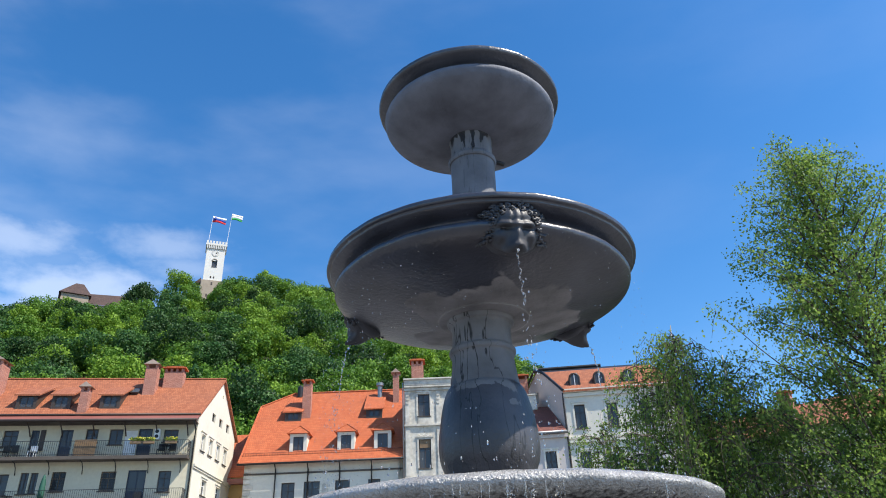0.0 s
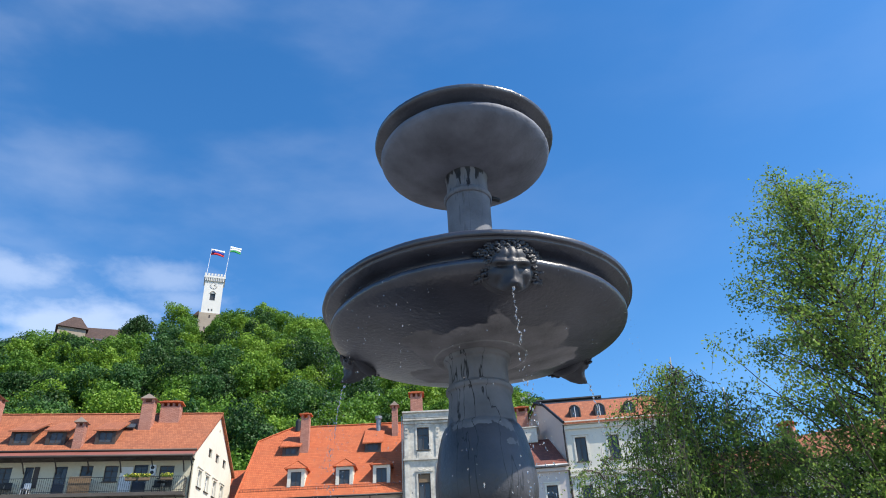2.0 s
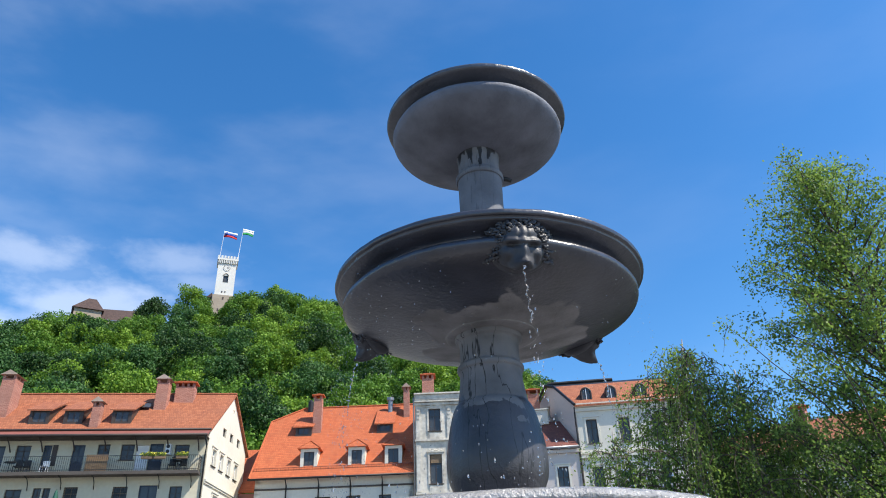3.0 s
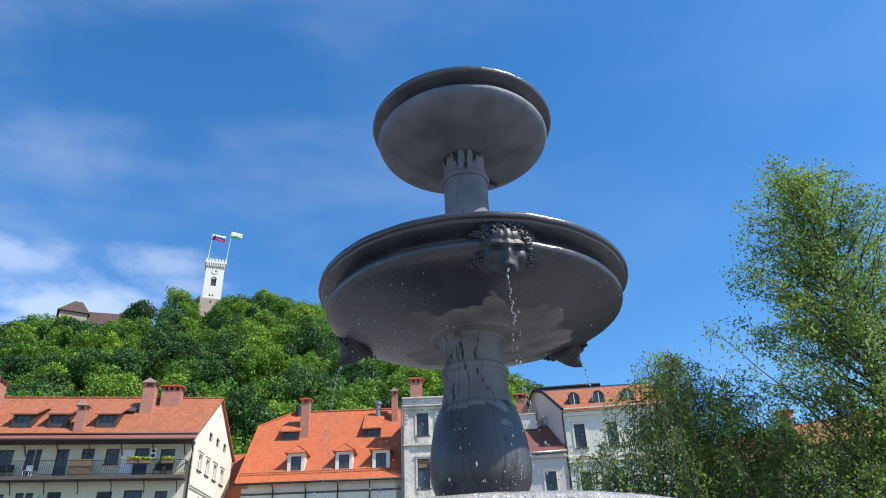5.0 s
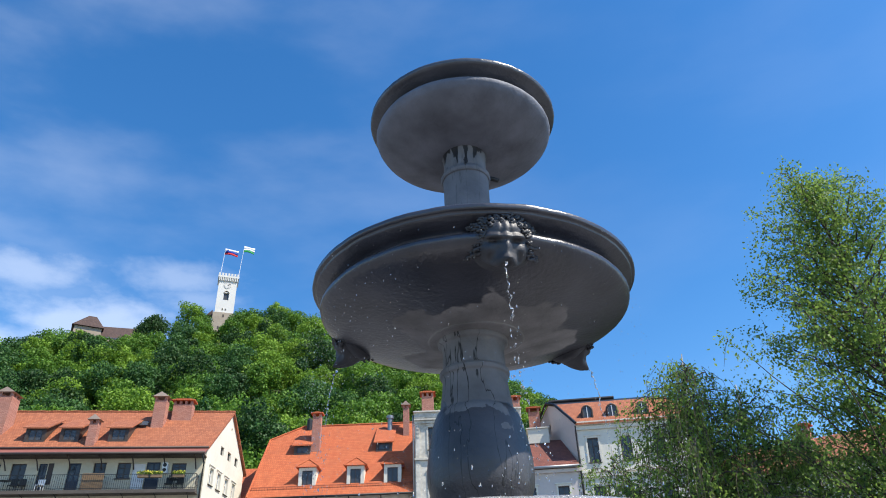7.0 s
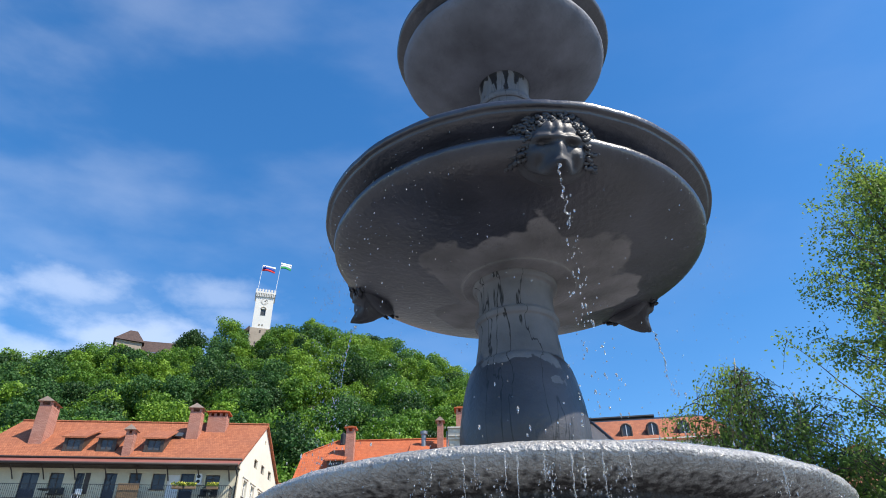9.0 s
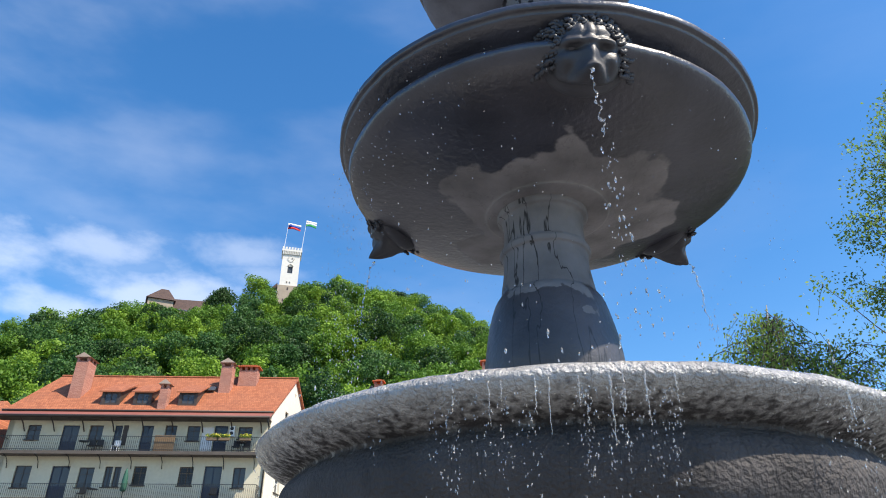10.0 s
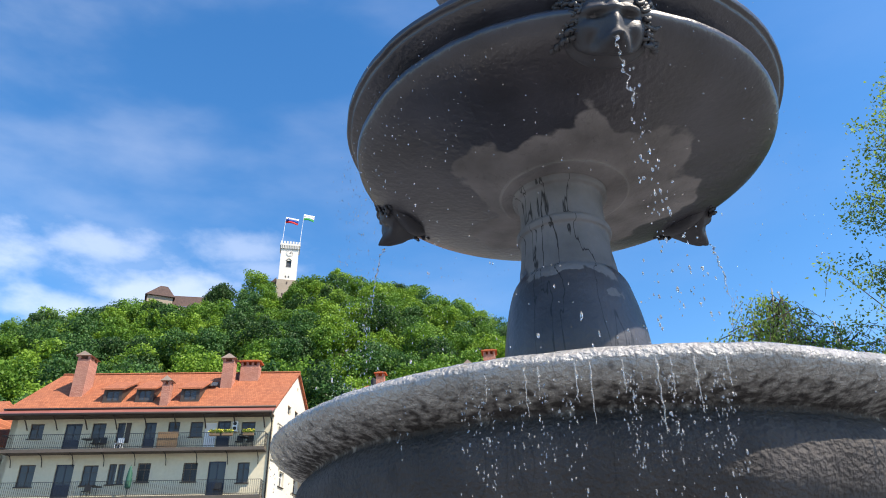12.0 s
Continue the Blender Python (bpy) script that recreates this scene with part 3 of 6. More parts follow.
# ---- fountain ----
def lion_mask():
    """A carved lion's head: long flat nose, heavy muzzle, deep eyes, a thick wig of curls; x across, y outward, z up."""
    bm = bmesh.new()
    nu, nv = 72, 60
    g = lambda x, z, cx, cz, sx, sz: math.exp(-((x - cx) / sx) ** 2 - ((z - cz) / sz) ** 2)
    pair = lambda x, z, cx, cz, sx, sz: g(x, z, cx, cz, sx, sz) + g(x, z, -cx, cz, sx, sz)
    grid = []
    for j in range(nv + 1):
        b = math.pi * (j / nv - 0.5)
        row = []
        for i in range(nu):
            a = 2 * math.pi * i / nu
            x, y, z = 0.094 * math.cos(b) * math.cos(a), 0.070 * math.cos(b) * math.sin(a), (0.124 if b > 0 else 0.116) * math.sin(b)
            x *= 1.0 - 0.30 * min(1.0, max(0.0, -z / 0.11)) ** 1.3
            if y > -0.02:
                h = 0.052 * g(x, z, 0, -0.060, 0.036, 0.028)              # muzzle
                h += 0.016 * pair(x, z, 0.022, -0.074, 0.017, 0.018)      # pads beside the nose
                h += 0.034 * g(x, z, 0, -0.006, 0.019, 0.046)             # bridge of the nose
                h += 0.015 * g(x, z, 0, -0.052, 0.021, 0.010)             # tip of the nose
                h += 0.022 * pair(x, z, 0.034, 0.040, 0.034, 0.011)       # brows
                h += 0.012 * g(x, z, 0, 0.085, 0.055, 0.030)              # forehead
                h -= 0.024 * pair(x, z, 0.036, 0.022, 0.018, 0.010)       # eye sockets
                h += 0.008 * pair(x, z, 0.036, 0.015, 0.010, 0.006)       # eyes
                h += 0.012 * pair(x, z, 0.058, -0.018, 0.020, 0.022)      # cheeks
                h -= 0.014 * pair(x, z, 0.046, -0.050, 0.008, 0.024)      # folds beside the muzzle
                h -= 0.006 * pair(x, z, 0.018, 0.048, 0.007, 0.016)       # frown
                h -= 0.050 * g(x, z, 0, -0.100, 0.030, 0.009)             # open mouth
                h -= 0.010 * g(x, z, 0, -0.078, 0.004, 0.014)             # cleft lip
                h -= 0.010 * pair(x, z, 0.011, -0.060, 0.005, 0.004)      # nostrils
                h -= 0.008 * pair(x, z, 0.013, 0.090, 0.004, 0.030)       # furrows
                y *= 1.0 - 0.45 * min(1.0, max(0.0, (-0.088 - z) / 0.03))  # receding jaw
                h += 0.003 * noise.noise(Vector((x, y, z)) * 45) + 0.0015 * noise.noise(Vector((x, y, z)) * 120)
                y += 1.1 * h * min(1.0, (y + 0.02) / 0.05)
            # the jaw runs back into the basin
            yp, zp = 0.9135 * y + 0.4067 * z, -0.4067 * y + 0.9135 * z
            w = min(1.0, max(0.0, (yp + 0.05) / 0.095))
            floor_z = -0.036 - 0.078 * w * w * (3 - 2 * w)
            if zp < floor_z:
                zp = floor_z + 0.42 * (zp - floor_z)
            row.append(bm.verts.new((x, 0.9135 * yp - 0.4067 * zp, 0.4067 * yp + 0.9135 * zp)))
        grid.append(row)
    for lo, hi in zip(grid, grid[1:]):
        for i in range(nu):
            bm.faces.new((lo[i], lo[(i + 1) % nu], hi[(i + 1) % nu], hi[i]))
    bmesh.ops.remove_doubles(bm, verts=bm.verts, dist=1e-5)
    # the mass of the mane, running back into the bowl
    bmesh.ops.create_icosphere(bm, subdivisions=4, radius=1.0, matrix=Matrix.LocRotScale((0, -0.030, 0.018), None, (0.116, 0.056, 0.118)))
    bmesh.ops.create_icosphere(bm, subdivisions=3, radius=1.0, matrix=Matrix.LocRotScale((0, -0.060, -0.010), None, (0.100, 0.066, 0.072)))
    rng = random.Random(4)
    # thick comma-shaped locks, in rows over the brow and down both cheeks
    for rx, rz, depth, count in ((0.082, 0.102, 0.036, 27), (0.092, 0.117, 0.028, 30), (0.102, 0.129, 0.016, 32), (0.111, 0.138, 0.002, 33), (0.120, 0.142, -0.016, 33), (0.127, 0.140, -0.036, 32)):
        for k in range(count):
            a = math.radians(-16 + 212 * (k + rng.uniform(-0.3, 0.3)) / (count - 1))
            x, z = rx * math.cos(a), rz * math.sin(a) + 0.006
            if z < 0.0:
                z *= 1.35
            c = Vector((x, depth + rng.uniform(-.007, .007) - 0.25 * max(0.0, -z), z))
            turn, size = a + rng.uniform(-0.9, 0.9), rng.uniform(0.0085, 0.0125)
            lock = []
            for e in range(6):
                w = turn + (e / 5.0) * 4.2
                rr = size * (1.0 - 0.14 * e)
                lock.append(tuple(c + Vector((rr * math.cos(w), 0.002 * e, rr * math.sin(w)))))
            tube(bm, lock, [0.0064, 0.0078, 0.0074, 0.0064, 0.005, 0.003], 6)
    bmesh.ops.recalc_face_normals(bm, faces=bm.faces)
    return bm


def build_fountain():
    base = thing("fountain", pose(0, 0, 0), "dark grey stone fountain with three round basins, dripping wet", "fountain")
    low = [(0.30, 1.45), (0.45, 1.47), (0.66, 1.53), (0.78, 1.605), (0.85, 1.67), (0.898, 1.73), (0.925, 1.775), (0.937, 1.815), (0.938, 1.850), (0.928, 1.880), (0.910, 1.902), (0.896, 1.914), (0.898, 1.927),
           (0.930, 1.936), (0.968, 1.949), (0.996, 1.964), (1.014, 1.979), (1.021, 1.994), (1.015, 2.008), (0.996, 2.020), (0.960, 2.031), (0.92, 2.036), (0.88, 2.03), (0.84, 1.99), (0.5, 1.90), (0.2, 1.88)]
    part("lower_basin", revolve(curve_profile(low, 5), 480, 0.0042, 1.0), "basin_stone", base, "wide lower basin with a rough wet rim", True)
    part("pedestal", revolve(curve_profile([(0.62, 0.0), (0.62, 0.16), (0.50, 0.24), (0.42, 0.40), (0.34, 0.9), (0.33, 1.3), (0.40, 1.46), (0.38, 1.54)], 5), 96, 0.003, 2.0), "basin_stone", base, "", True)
    stem = [(0.19, 1.90), (0.205, 2.12), (0.222, 2.18), (0.243, 2.235), (0.251, 2.30), (0.249, 2.36), (0.238, 2.44), (0.222, 2.52), (0.206, 2.575), (0.192, 2.600), (0.181, 2.612),
            (0.177, 2.64), (0.168, 2.70), (0.164, 2.745), (0.166, 2.775), (0.175, 2.785), (0.176, 2.805), (0.166, 2.815), (0.160, 2.83), (0.158, 2.90), (0.163, 2.94), (0.178, 2.952), (0.182, 2.97), (0.182, 2.99)]
    part("middle_stem", revolve(curve_profile(stem, 4), 96, 0.002, 3.0), "stem_stone", base, "", True).location.x = -0.018
    mid = [(0.15, 2.972), (0.24, 2.976), (0.255, 2.985), (0.36, 2.998), (0.50, 3.022), (0.62, 3.043), (0.70, 3.062), (0.757, 3.082), (0.790, 3.102), (0.804, 3.122), (0.801, 3.143), (0.783, 3.157), (0.758, 3.164),
           (0.742, 3.176), (0.752, 3.194), (0.800, 3.214), (0.828, 3.225), (0.832, 3.232), (0.836, 3.238), (0.848, 3.242), (0.851, 3.254), (0.848, 3.266), (0.835, 3.272), (0.80, 3.268), (0.72, 3.22), (0.5, 3.17), (0.2, 3.15)]
    bowl = part("middle_bowl", revolve(curve_profile(mid, 5), 240, 0.0020, 4.0), "middle_stone", base, "shiny wet basin with a dry patch underneath", True)
    top_stem = [(0.16, 3.14), (0.15, 3.30), (0.134, 3.40), (0.131, 3.70), (0.134, 3.97), (0.140, 3.992), (0.146, 4.004), (0.146, 4.02), (0.137, 4.034), (0.128, 4.05), (0.127, 4.12), (0.131, 4.16), (0.138, 4.19)]
    part("upper_stem", revolve(curve_profile(top_stem, 4), 80, 0.0015, 5.0), "top_stem_stone", base, "", True)
    top = [(0.10, 4.17), (0.14, 4.172), (0.25, 4.182), (0.36, 4.206), (0.45, 4.240), (0.505, 4.272), (0.526, 4.298), (0.531, 4.319), (0.522, 4.339), (0.500, 4.350), (0.482, 4.360), (0.494, 4.375), (0.540, 4.394),
           (0.560, 4.402), (0.568, 4.412), (0.569, 4.428), (0.560, 4.438), (0.535, 4.436), (0.46, 4.39), (0.2, 4.33)]
    part("upper_bowl", revolve(curve_profile(top, 5), 200, 0.0022, 6.0), "upper_stone", base, "matt dry bowl at the top", True)
    stub = bmesh.new()
    tube(stub, [(0.11, 0.035, 4.045), (0.165, 0.05, 4.04), (0.196, 0.058, 4.03)], [0.015, 0.015, 0.013], 12)
    part("outlet_pipe", stub, "iron", base, "short dark outlet pipe", True)
    for k in range(3):
        a = radians(-77.5 + 120 * k)
        head = part("lion_head", lion_mask(), "mask_stone", base, "carved lion head spouting water", True)
        head.matrix_basis = Matrix.Translation((0.742 * math.cos(a), 0.742 * math.sin(a), 3.104)) @ pose(0, 0, 0, 0, 0, -77.5 + 120 * k - 90) @ pose(0, 0, 0, -24, 0, 0) @ Matrix.Diagonal((1.30, 1.0, 1.06, 1))
    return base


build_fountain()


# ---- wooded hill with the castle ----
EYE = Vector((0, -3.47, 1.6))


def at(azimuth, distance, z=None, rise=None):
    """A place seen from the square, by its bearing from +y and its distance; rise: degrees above eye height."""
    a = radians(azimuth)
    return Vector((EYE.x + distance * math.sin(a), EYE.y + distance * math.cos(a), EYE.z + distance * math.tan(radians(rise)) if z is None else z))


CREST = ((-62, 13), (-50, 16.0), (-44.6, 17.8), (-42.0, 19.6), (-38.9, 20.3), (-36.2, 21.5), (-35.2, 21.6), (-33.6, 21.1), (-31.8, 21.0), (-30.6, 21.8), (-29.4, 23.4), (-27.7, 25.2), (-25.6, 24.4), (-24.9, 22.4),
         (-24.0, 22.6), (-22.8, 24.4), (-21.0, 25.4), (-18, 25.2), (-15, 24.3), (-12.3, 24.1), (-9.3, 23.2), (-6.3, 21.8), (-2, 20.0), (1.5, 18.8), (3.6, 17.9), (5.0, 16.8), (9, 14), (20, 11))


def crest(azimuth):
    return float(np.interp(azimuth, [c[0] for c in CREST], [c[1] for c in CREST]))


def hill_height(azimuth, r):
    """Ground height of the hill; the crest is 205 m off."""
    smooth_crest = np.mean([crest(azimuth + d) for d in (-6, -3, 0, 3, 6)])
    top = EYE.z + 205 * math.tan(radians(min(smooth_crest, crest(azimuth) + 1.0))) - 12.0
    s = max(0.0, min(1.3, (r - 75) / 130))
    return 2.0 + (top - 2.0) * (s if s <= 1 else 1 - 0.6 * (s - 1))


def build_hill():
    bm = bmesh.new()
    rows = []
    for az in np.arange(-70, 31, 2.0):
        rows.append([bm.verts.new(at(az, r, hill_height(az, r) if r > 74 else -0.2)) for r in (70, 80, 95, 110, 130, 150, 170, 190, 205, 225, 250)])
    for a, b in zip(rows, rows[1:]):
        for i in range(len(a) - 1):
            bm.faces.new((a[i], a[i + 1], b[i + 1], b[i]))
    bmesh.ops.recalc_face_normals(bm, faces=bm.faces)
    tagged(part("hill", bm, "hill_soil", None, "", True), "steep wooded castle hill above the roofs", "hill", kind="structure")
    rng = np.random.default_rng(11)
    pts, sizes, outs, kinds = [], [], [], []
    r = 92.0
    while r < 212:
        step = math.degrees(6.6 / r)
        az = -56.0 + rng.uniform(0, step)
        while az < 14:
            a2, r2 = az + rng.uniform(-0.4, 0.4) * step, r + rng.uniform(-2.5, 2.5)
            ground = hill_height(a2, r2)
            limit = EYE.z + r2 * math.tan(radians(crest(a2) + rng.uniform(0.0, 0.9)))
            tall = min(rng.uniform(9.0, 17.0), max(limit - ground, 2.0))
            if r2 > 196:
                tall = max(limit - ground, 2.0)
            wide = min(rng.uniform(3.2, 6.0), 1.2 + tall * 0.36)
            base = np.array(at(a2, r2, ground))
            deep = max(0.0, tall - 2.0 * wide)
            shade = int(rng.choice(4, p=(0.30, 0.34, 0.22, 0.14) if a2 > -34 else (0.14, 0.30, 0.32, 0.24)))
            lobes = int(rng.integers(22, 32)) + int(5 * deep / wide)
            for lobe in range(lobes):
                d = rng.normal(size=3)
                d /= np.linalg.norm(d)
                d[2] = abs(d[2]) * 1.25 - 0.35
                rad = wide * rng.uniform(0.20, 0.36) if lobe else wide * 0.6
                c = base + [0, 0, tall - wide * 0.95] + d * [0.78, 0.78, 0.72] * wide * (rng.uniform(0.85, 1.1) if lobe else 0.1)
                c[2] = min(c[2], base[2] + tall - rad * 0.8) - (deep * rng.uniform(0, 1) if lobe > 15 else 0.0)
                if r2 > 150:
                    flat = math.hypot(c[0] - EYE.x, c[1] - EYE.y)
                    roof = EYE.z + flat * math.tan(radians(crest(math.degrees(math.atan2(c[0] - EYE.x, c[1] - EYE.y))) + 0.5))
                    c[2] = min(c[2], roof - rad * 0.45)
                per = int(92 * (rad / 1.4) ** 1.8)
                q = rng.normal(size=(per, 3))
                q /= np.linalg.norm(q, axis=1)[:, None]
                pts.append(c + q * [1, 1, 0.8] * rad * rng.uniform(0.7, 1.15, (per, 1)))
                sizes.append(np.full(per, rng.uniform(0.29, 0.47)))
                outs.append(q + 0.3 * d)
                kinds.append(np.full(per, shade))
            az += step
        r += 6.0
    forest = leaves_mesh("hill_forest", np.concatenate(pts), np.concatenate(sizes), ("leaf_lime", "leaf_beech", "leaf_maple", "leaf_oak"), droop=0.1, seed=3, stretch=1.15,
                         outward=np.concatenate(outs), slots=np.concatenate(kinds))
    tagged(forest, "dense bright and dark green spring broadleaf trees on the hill", "forest", kind="stuff")


build_hill()


def build_castle():
    d = 222.0
    lo_l, lo_r = at(-24.95, d, 0), at(-22.95, d, 0)
    mid = (lo_l + lo_r) / 2
    turn = math.degrees(math.atan2((lo_r - lo_l).y, (lo_r - lo_l).x))
    z0, z1, z2 = EYE.z + d * math.tan(radians(20.5)), EYE.z + d * math.tan(radians(24.70)), EYE.z + d * math.tan(radians(27.38))
    tower = thing("castle_tower", pose(mid.x, mid.y, z0, 0, 0, turn), "tall white castle tower with battlements on an old stone base", "tower")
    h1, h2 = z1 - z0, z2 - z0
    w = 3.05
    part("stone_base", boxes(((-w - 0.6, 0, -6), (w + 0.6, 7.6, h1)), bevel=0.15), "castle_stone", tower, "rough stone lower storeys")
    for x, z in ((-1.6, 2.2), (0.9, 4.0), (2.0, 1.2), (-0.4, 6.6)):
        part("slit_window", boxes(((x, -0.012, h1 - 8.5 + z), (x + 0.55, 0.1, h1 - 7.4 + z)), bevel=0.004), "wood_dark", tower)
    place = lambda a, z, dd: Vector((a, 0.6 + dd, z))
    holes = [(-0.85, 0.85, h1 + 5.1, h1 + 7.6), (-0.9, -0.5, h1 + 0.9, h1 + 1.7), (0.1, 0.5, h1 + 0.9, h1 + 1.7)]
    part("wall", slab_with_holes([(-w, h1), (w, h1), (w, h2), (-w, h2)], holes, place, 0.7), "castle_white", tower)
    part("wall", boxes(((-w, 1.31, h1), (-w + 0.7, 6.6, h2)), ((w - 0.7, 1.31, h1), (w, 6.6, h2)), ((-w + 0.7, 5.9, h1), (w - 0.7, 6.6, h2))), "castle_white", tower)
    win = window(tower, place, -0.85, 0.85, h1 + 5.1, h1 + 7.6, "wood_dark", bars=(1, 0), depth=0.4)
    arch = bmesh.new()
    tube(arch, [(-0.95 + 1.9 * k / 10, 0.52, h1 + 7.6 + 0.75 * math.sin(math.pi * k / 10)) for k in range(11)], 0.14, 6)
    part("arch", arch, "castle_stone", win)
    clock = bmesh.new()
    bmesh.ops.create_cone(clock, cap_ends=True, segments=40, radius1=1.25, radius2=1.25, depth=0.1, matrix=pose(0, 0.54, h1 + 10.5, 90, 0, 0))
    face = part("clock", clock, "castle_white", tower, "white clock face with dark hands")
    for k in range(12):
        a = math.radians(30 * k)
        marks = bmesh.new()
        bmesh.ops.create_cube(marks, size=1.0, matrix=Matrix.Translation((1.02 * math.sin(a), 0.47, h1 + 10.5 + 1.02 * math.cos(a))) @ pose(0, 0, 0, 0, 30 * k, 0) @ Matrix.Diagonal((0.12, 0.05, 0.3, 1)))
        part("hour_mark", marks, "wood_dark", face)
    for length, turn2 in ((0.85, 48), (0.6, 100)):
        bm = bmesh.new()
        bmesh.ops.create_cube(bm, size=1.0, matrix=Matrix.Translation((0, 0.45, h1 + 10.5)) @ pose(0, 0, 0, 0, turn2, 0) @ Matrix.Translation((0, 0, length / 2)) @ Matrix.Diagonal((0.16, 0.04, length, 1)))
        part("clock_hand", bm, "wood_dark", face)
    # corbelled parapet and merlons
    bm = boxes(((-w - 0.45, 0.1, h2 + 0.55), (w + 0.45, 7.1, h2 + 1.25)))
    part("parapet", bm, "castle_white", tower)
    for k in range(11):
        x = -w + 0.1 + k * (2 * w - 0.2) / 10
        part("corbel", boxes(((x - 0.16, 0.12, h2 - 0.75), (x + 0.16, 0.6, h2 + 0.547)), bevel=0.03), "castle_white", tower)
    part("corbel_shadow_wall", boxes(((-w, 0.602, h2 + 0.003), (w, 6.6, h2 + 0.547))), "castle_white", tower)
    for k in range(7):
        x = -w - 0.45 + 0.42 + k * (2 * w + 0.9 - 0.84) / 6
        for y0, y1 in ((0.1, 0.6), (6.6, 7.1)):
            part("merlon", boxes(((x - 0.34, y0, h2 + 1.253), (x + 0.34, y1, h2 + 2.2)), bevel=0.04), "castle_white", tower)
    # low dark roof leaning on the tower
    part("lean_to_roof", prism([(-w - 2.4, 1.0, h1 - 1.0), (-w - 0.62, 1.0, h1 - 1.0), (-w - 0.62, 1.0, h1 + 1.0)], (0, 3, 0)), "tile_castle", tower)
    for name, x, y, top_rise, cols, dark in (("flagpole", -w + 0.1, 1.2, 29.9, ("flag_white", "flag_blue", "flag_red"), 4.6), ("flagpole", w + 0.1, 1.4, 30.3, ("flag_white", "flag_white", "flag_green"), 3.8)):
        zt = EYE.z + d * math.tan(radians(top_rise)) - z0
        pole = thing("flagpole", tower.matrix_basis @ Matrix.Translation((x, y, h2 + 1.2)), "slim pole flying a flag from the tower top", "flagpole", "flags on the tower")
        hh = zt - h2 - 1.2
        bm = bmesh.new()
        tube(bm, [(0, 0, 0), (0.5 if x < 0 else 0.75, 0, hh)], [0.09, 0.05], 8)
        part("pole", bm, "paint_white", pole)
        for i, col in enumerate(cols):
            bm = bmesh.new()
            grid = []
            for u in range(13):
                s = u / 12
                row = []
                for vv in range(3):
                    z = hh - 0.15 - (i + vv / 2) * 0.78 - 0.55 * s * s
                    row.append(bm.verts.new(((0.5 if x < 0 else 0.75) * z / hh + s * dark, 0.35 * math.sin(5.5 * s + 0.5 * i), z + 0.18 * math.sin(6.2 * s))))
                grid.append(row)
            for a, b in zip(grid, grid[1:]):
                for k in range(2):
                    bm.faces.new((a[k], b[k], b[k + 1], a[k + 1]))
            geom = bmesh.ops.extrude_face_region(bm, geom=bm.faces[:])
            bmesh.ops.translate(bm, verts=[e for e in geom["geom"] if isinstance(e, bmesh.types.BMVert)], vec=(0, 0.03, 0))
            bmesh.ops.recalc_face_normals(bm, faces=bm.faces)
            part("flag_stripe", bm, col, pole, "", True)
        if x < 0:
            bm = bmesh.new()
            zz = hh - 1.0
            bmesh.ops.create_cube(bm, size=1.0, matrix=Matrix.Translation((0.5 + 0.9, -0.12, zz)) @ Matrix.Diagonal((0.55, 0.6, 0.8, 1)))
            part("flag_shield", bm, "flag_blue", pole)
    # long wing with a hipped gatehouse
    g0, g1 = at(-35.25, d, 0), at(-33.05, d, 0)
    turn = math.degrees(math.atan2((g1 - g0).y, (g1 - g0).x))
    zb = EYE.z + d * math.tan(radians(20.2))
    wing = thing("castle_wing", pose(g0.x, g0.y, zb, 0, 0, turn), "long castle wing with stone walls and dark brown tiled roofs", "castle")
    L = (g1 - g0).length
    ze, zr = EYE.z + d * math.tan(radians(22.32)) - zb, EYE.z + d * math.tan(radians(23.38)) - zb
    part("wall", boxes(((0.5, 0.4, -8), (L - 0.3, 8, ze))), "castle_stone", wing)
    bm = bmesh.new()
    lo = [bm.verts.new(p) for p in ((-0.2, -0.3, ze), (L + 0.3, -0.3, ze), (L + 0.3, 8.6, ze), (-0.2, 8.6, ze))]
    hi = [bm.verts.new(p) for p in ((L * 0.46, 3.2, zr), (L * 0.72, 3.2, zr), (L * 0.72, 5.0, zr), (L * 0.46, 5.0, zr))]
    bm.faces.new(lo[::-1])
    bm.faces.new(hi)
    for i in range(4):
        bm.faces.new((lo[i], lo[(i + 1) % 4], hi[(i + 1) % 4], hi[i]))
    bmesh.ops.recalc_face_normals(bm, faces=bm.faces)
    part("hipped_roof", bm, "tile_castle", wing)
    W0, W1 = L - 0.29, L + 13.0
    zw = EYE.z + d * math.tan(radians(21.75)) - zb
    zw2 = EYE.z + d * math.tan(radians(22.95)) - zb
    place = lambda a, z, dd: Vector((a, 1.0 + dd, z))
    holes = [(W0 + 1.2 + 2.6 * k, W0 + 1.9 + 2.6 * k, zw - 1.9, zw - 0.9) for k in range(4)]
    part("wall", slab_with_holes([(W0, -8), (W1, -8), (W1, zw + 0.95), (W0, zw + 0.05)], holes, place, 0.8), "castle_stone", wing)
    for a0, a1, q0, q1 in holes:
        window(wing, place, a0, a1, q0, q1, "wood_dark", depth=0.3, sill=False)
    part("gable_roof", prism([(W0, 0.6, zw - 0.05), (W0, 4.5, zw2 - 0.4), (W1, 4.5, zw2 + 0.9), (W1, 0.6, zw + 0.85)], (0, 0.25, 0.12)), "tile_castle", wing)


build_castle()


# ---- houses ----
def front(a, z, d):
    return Vector((a, d, z))


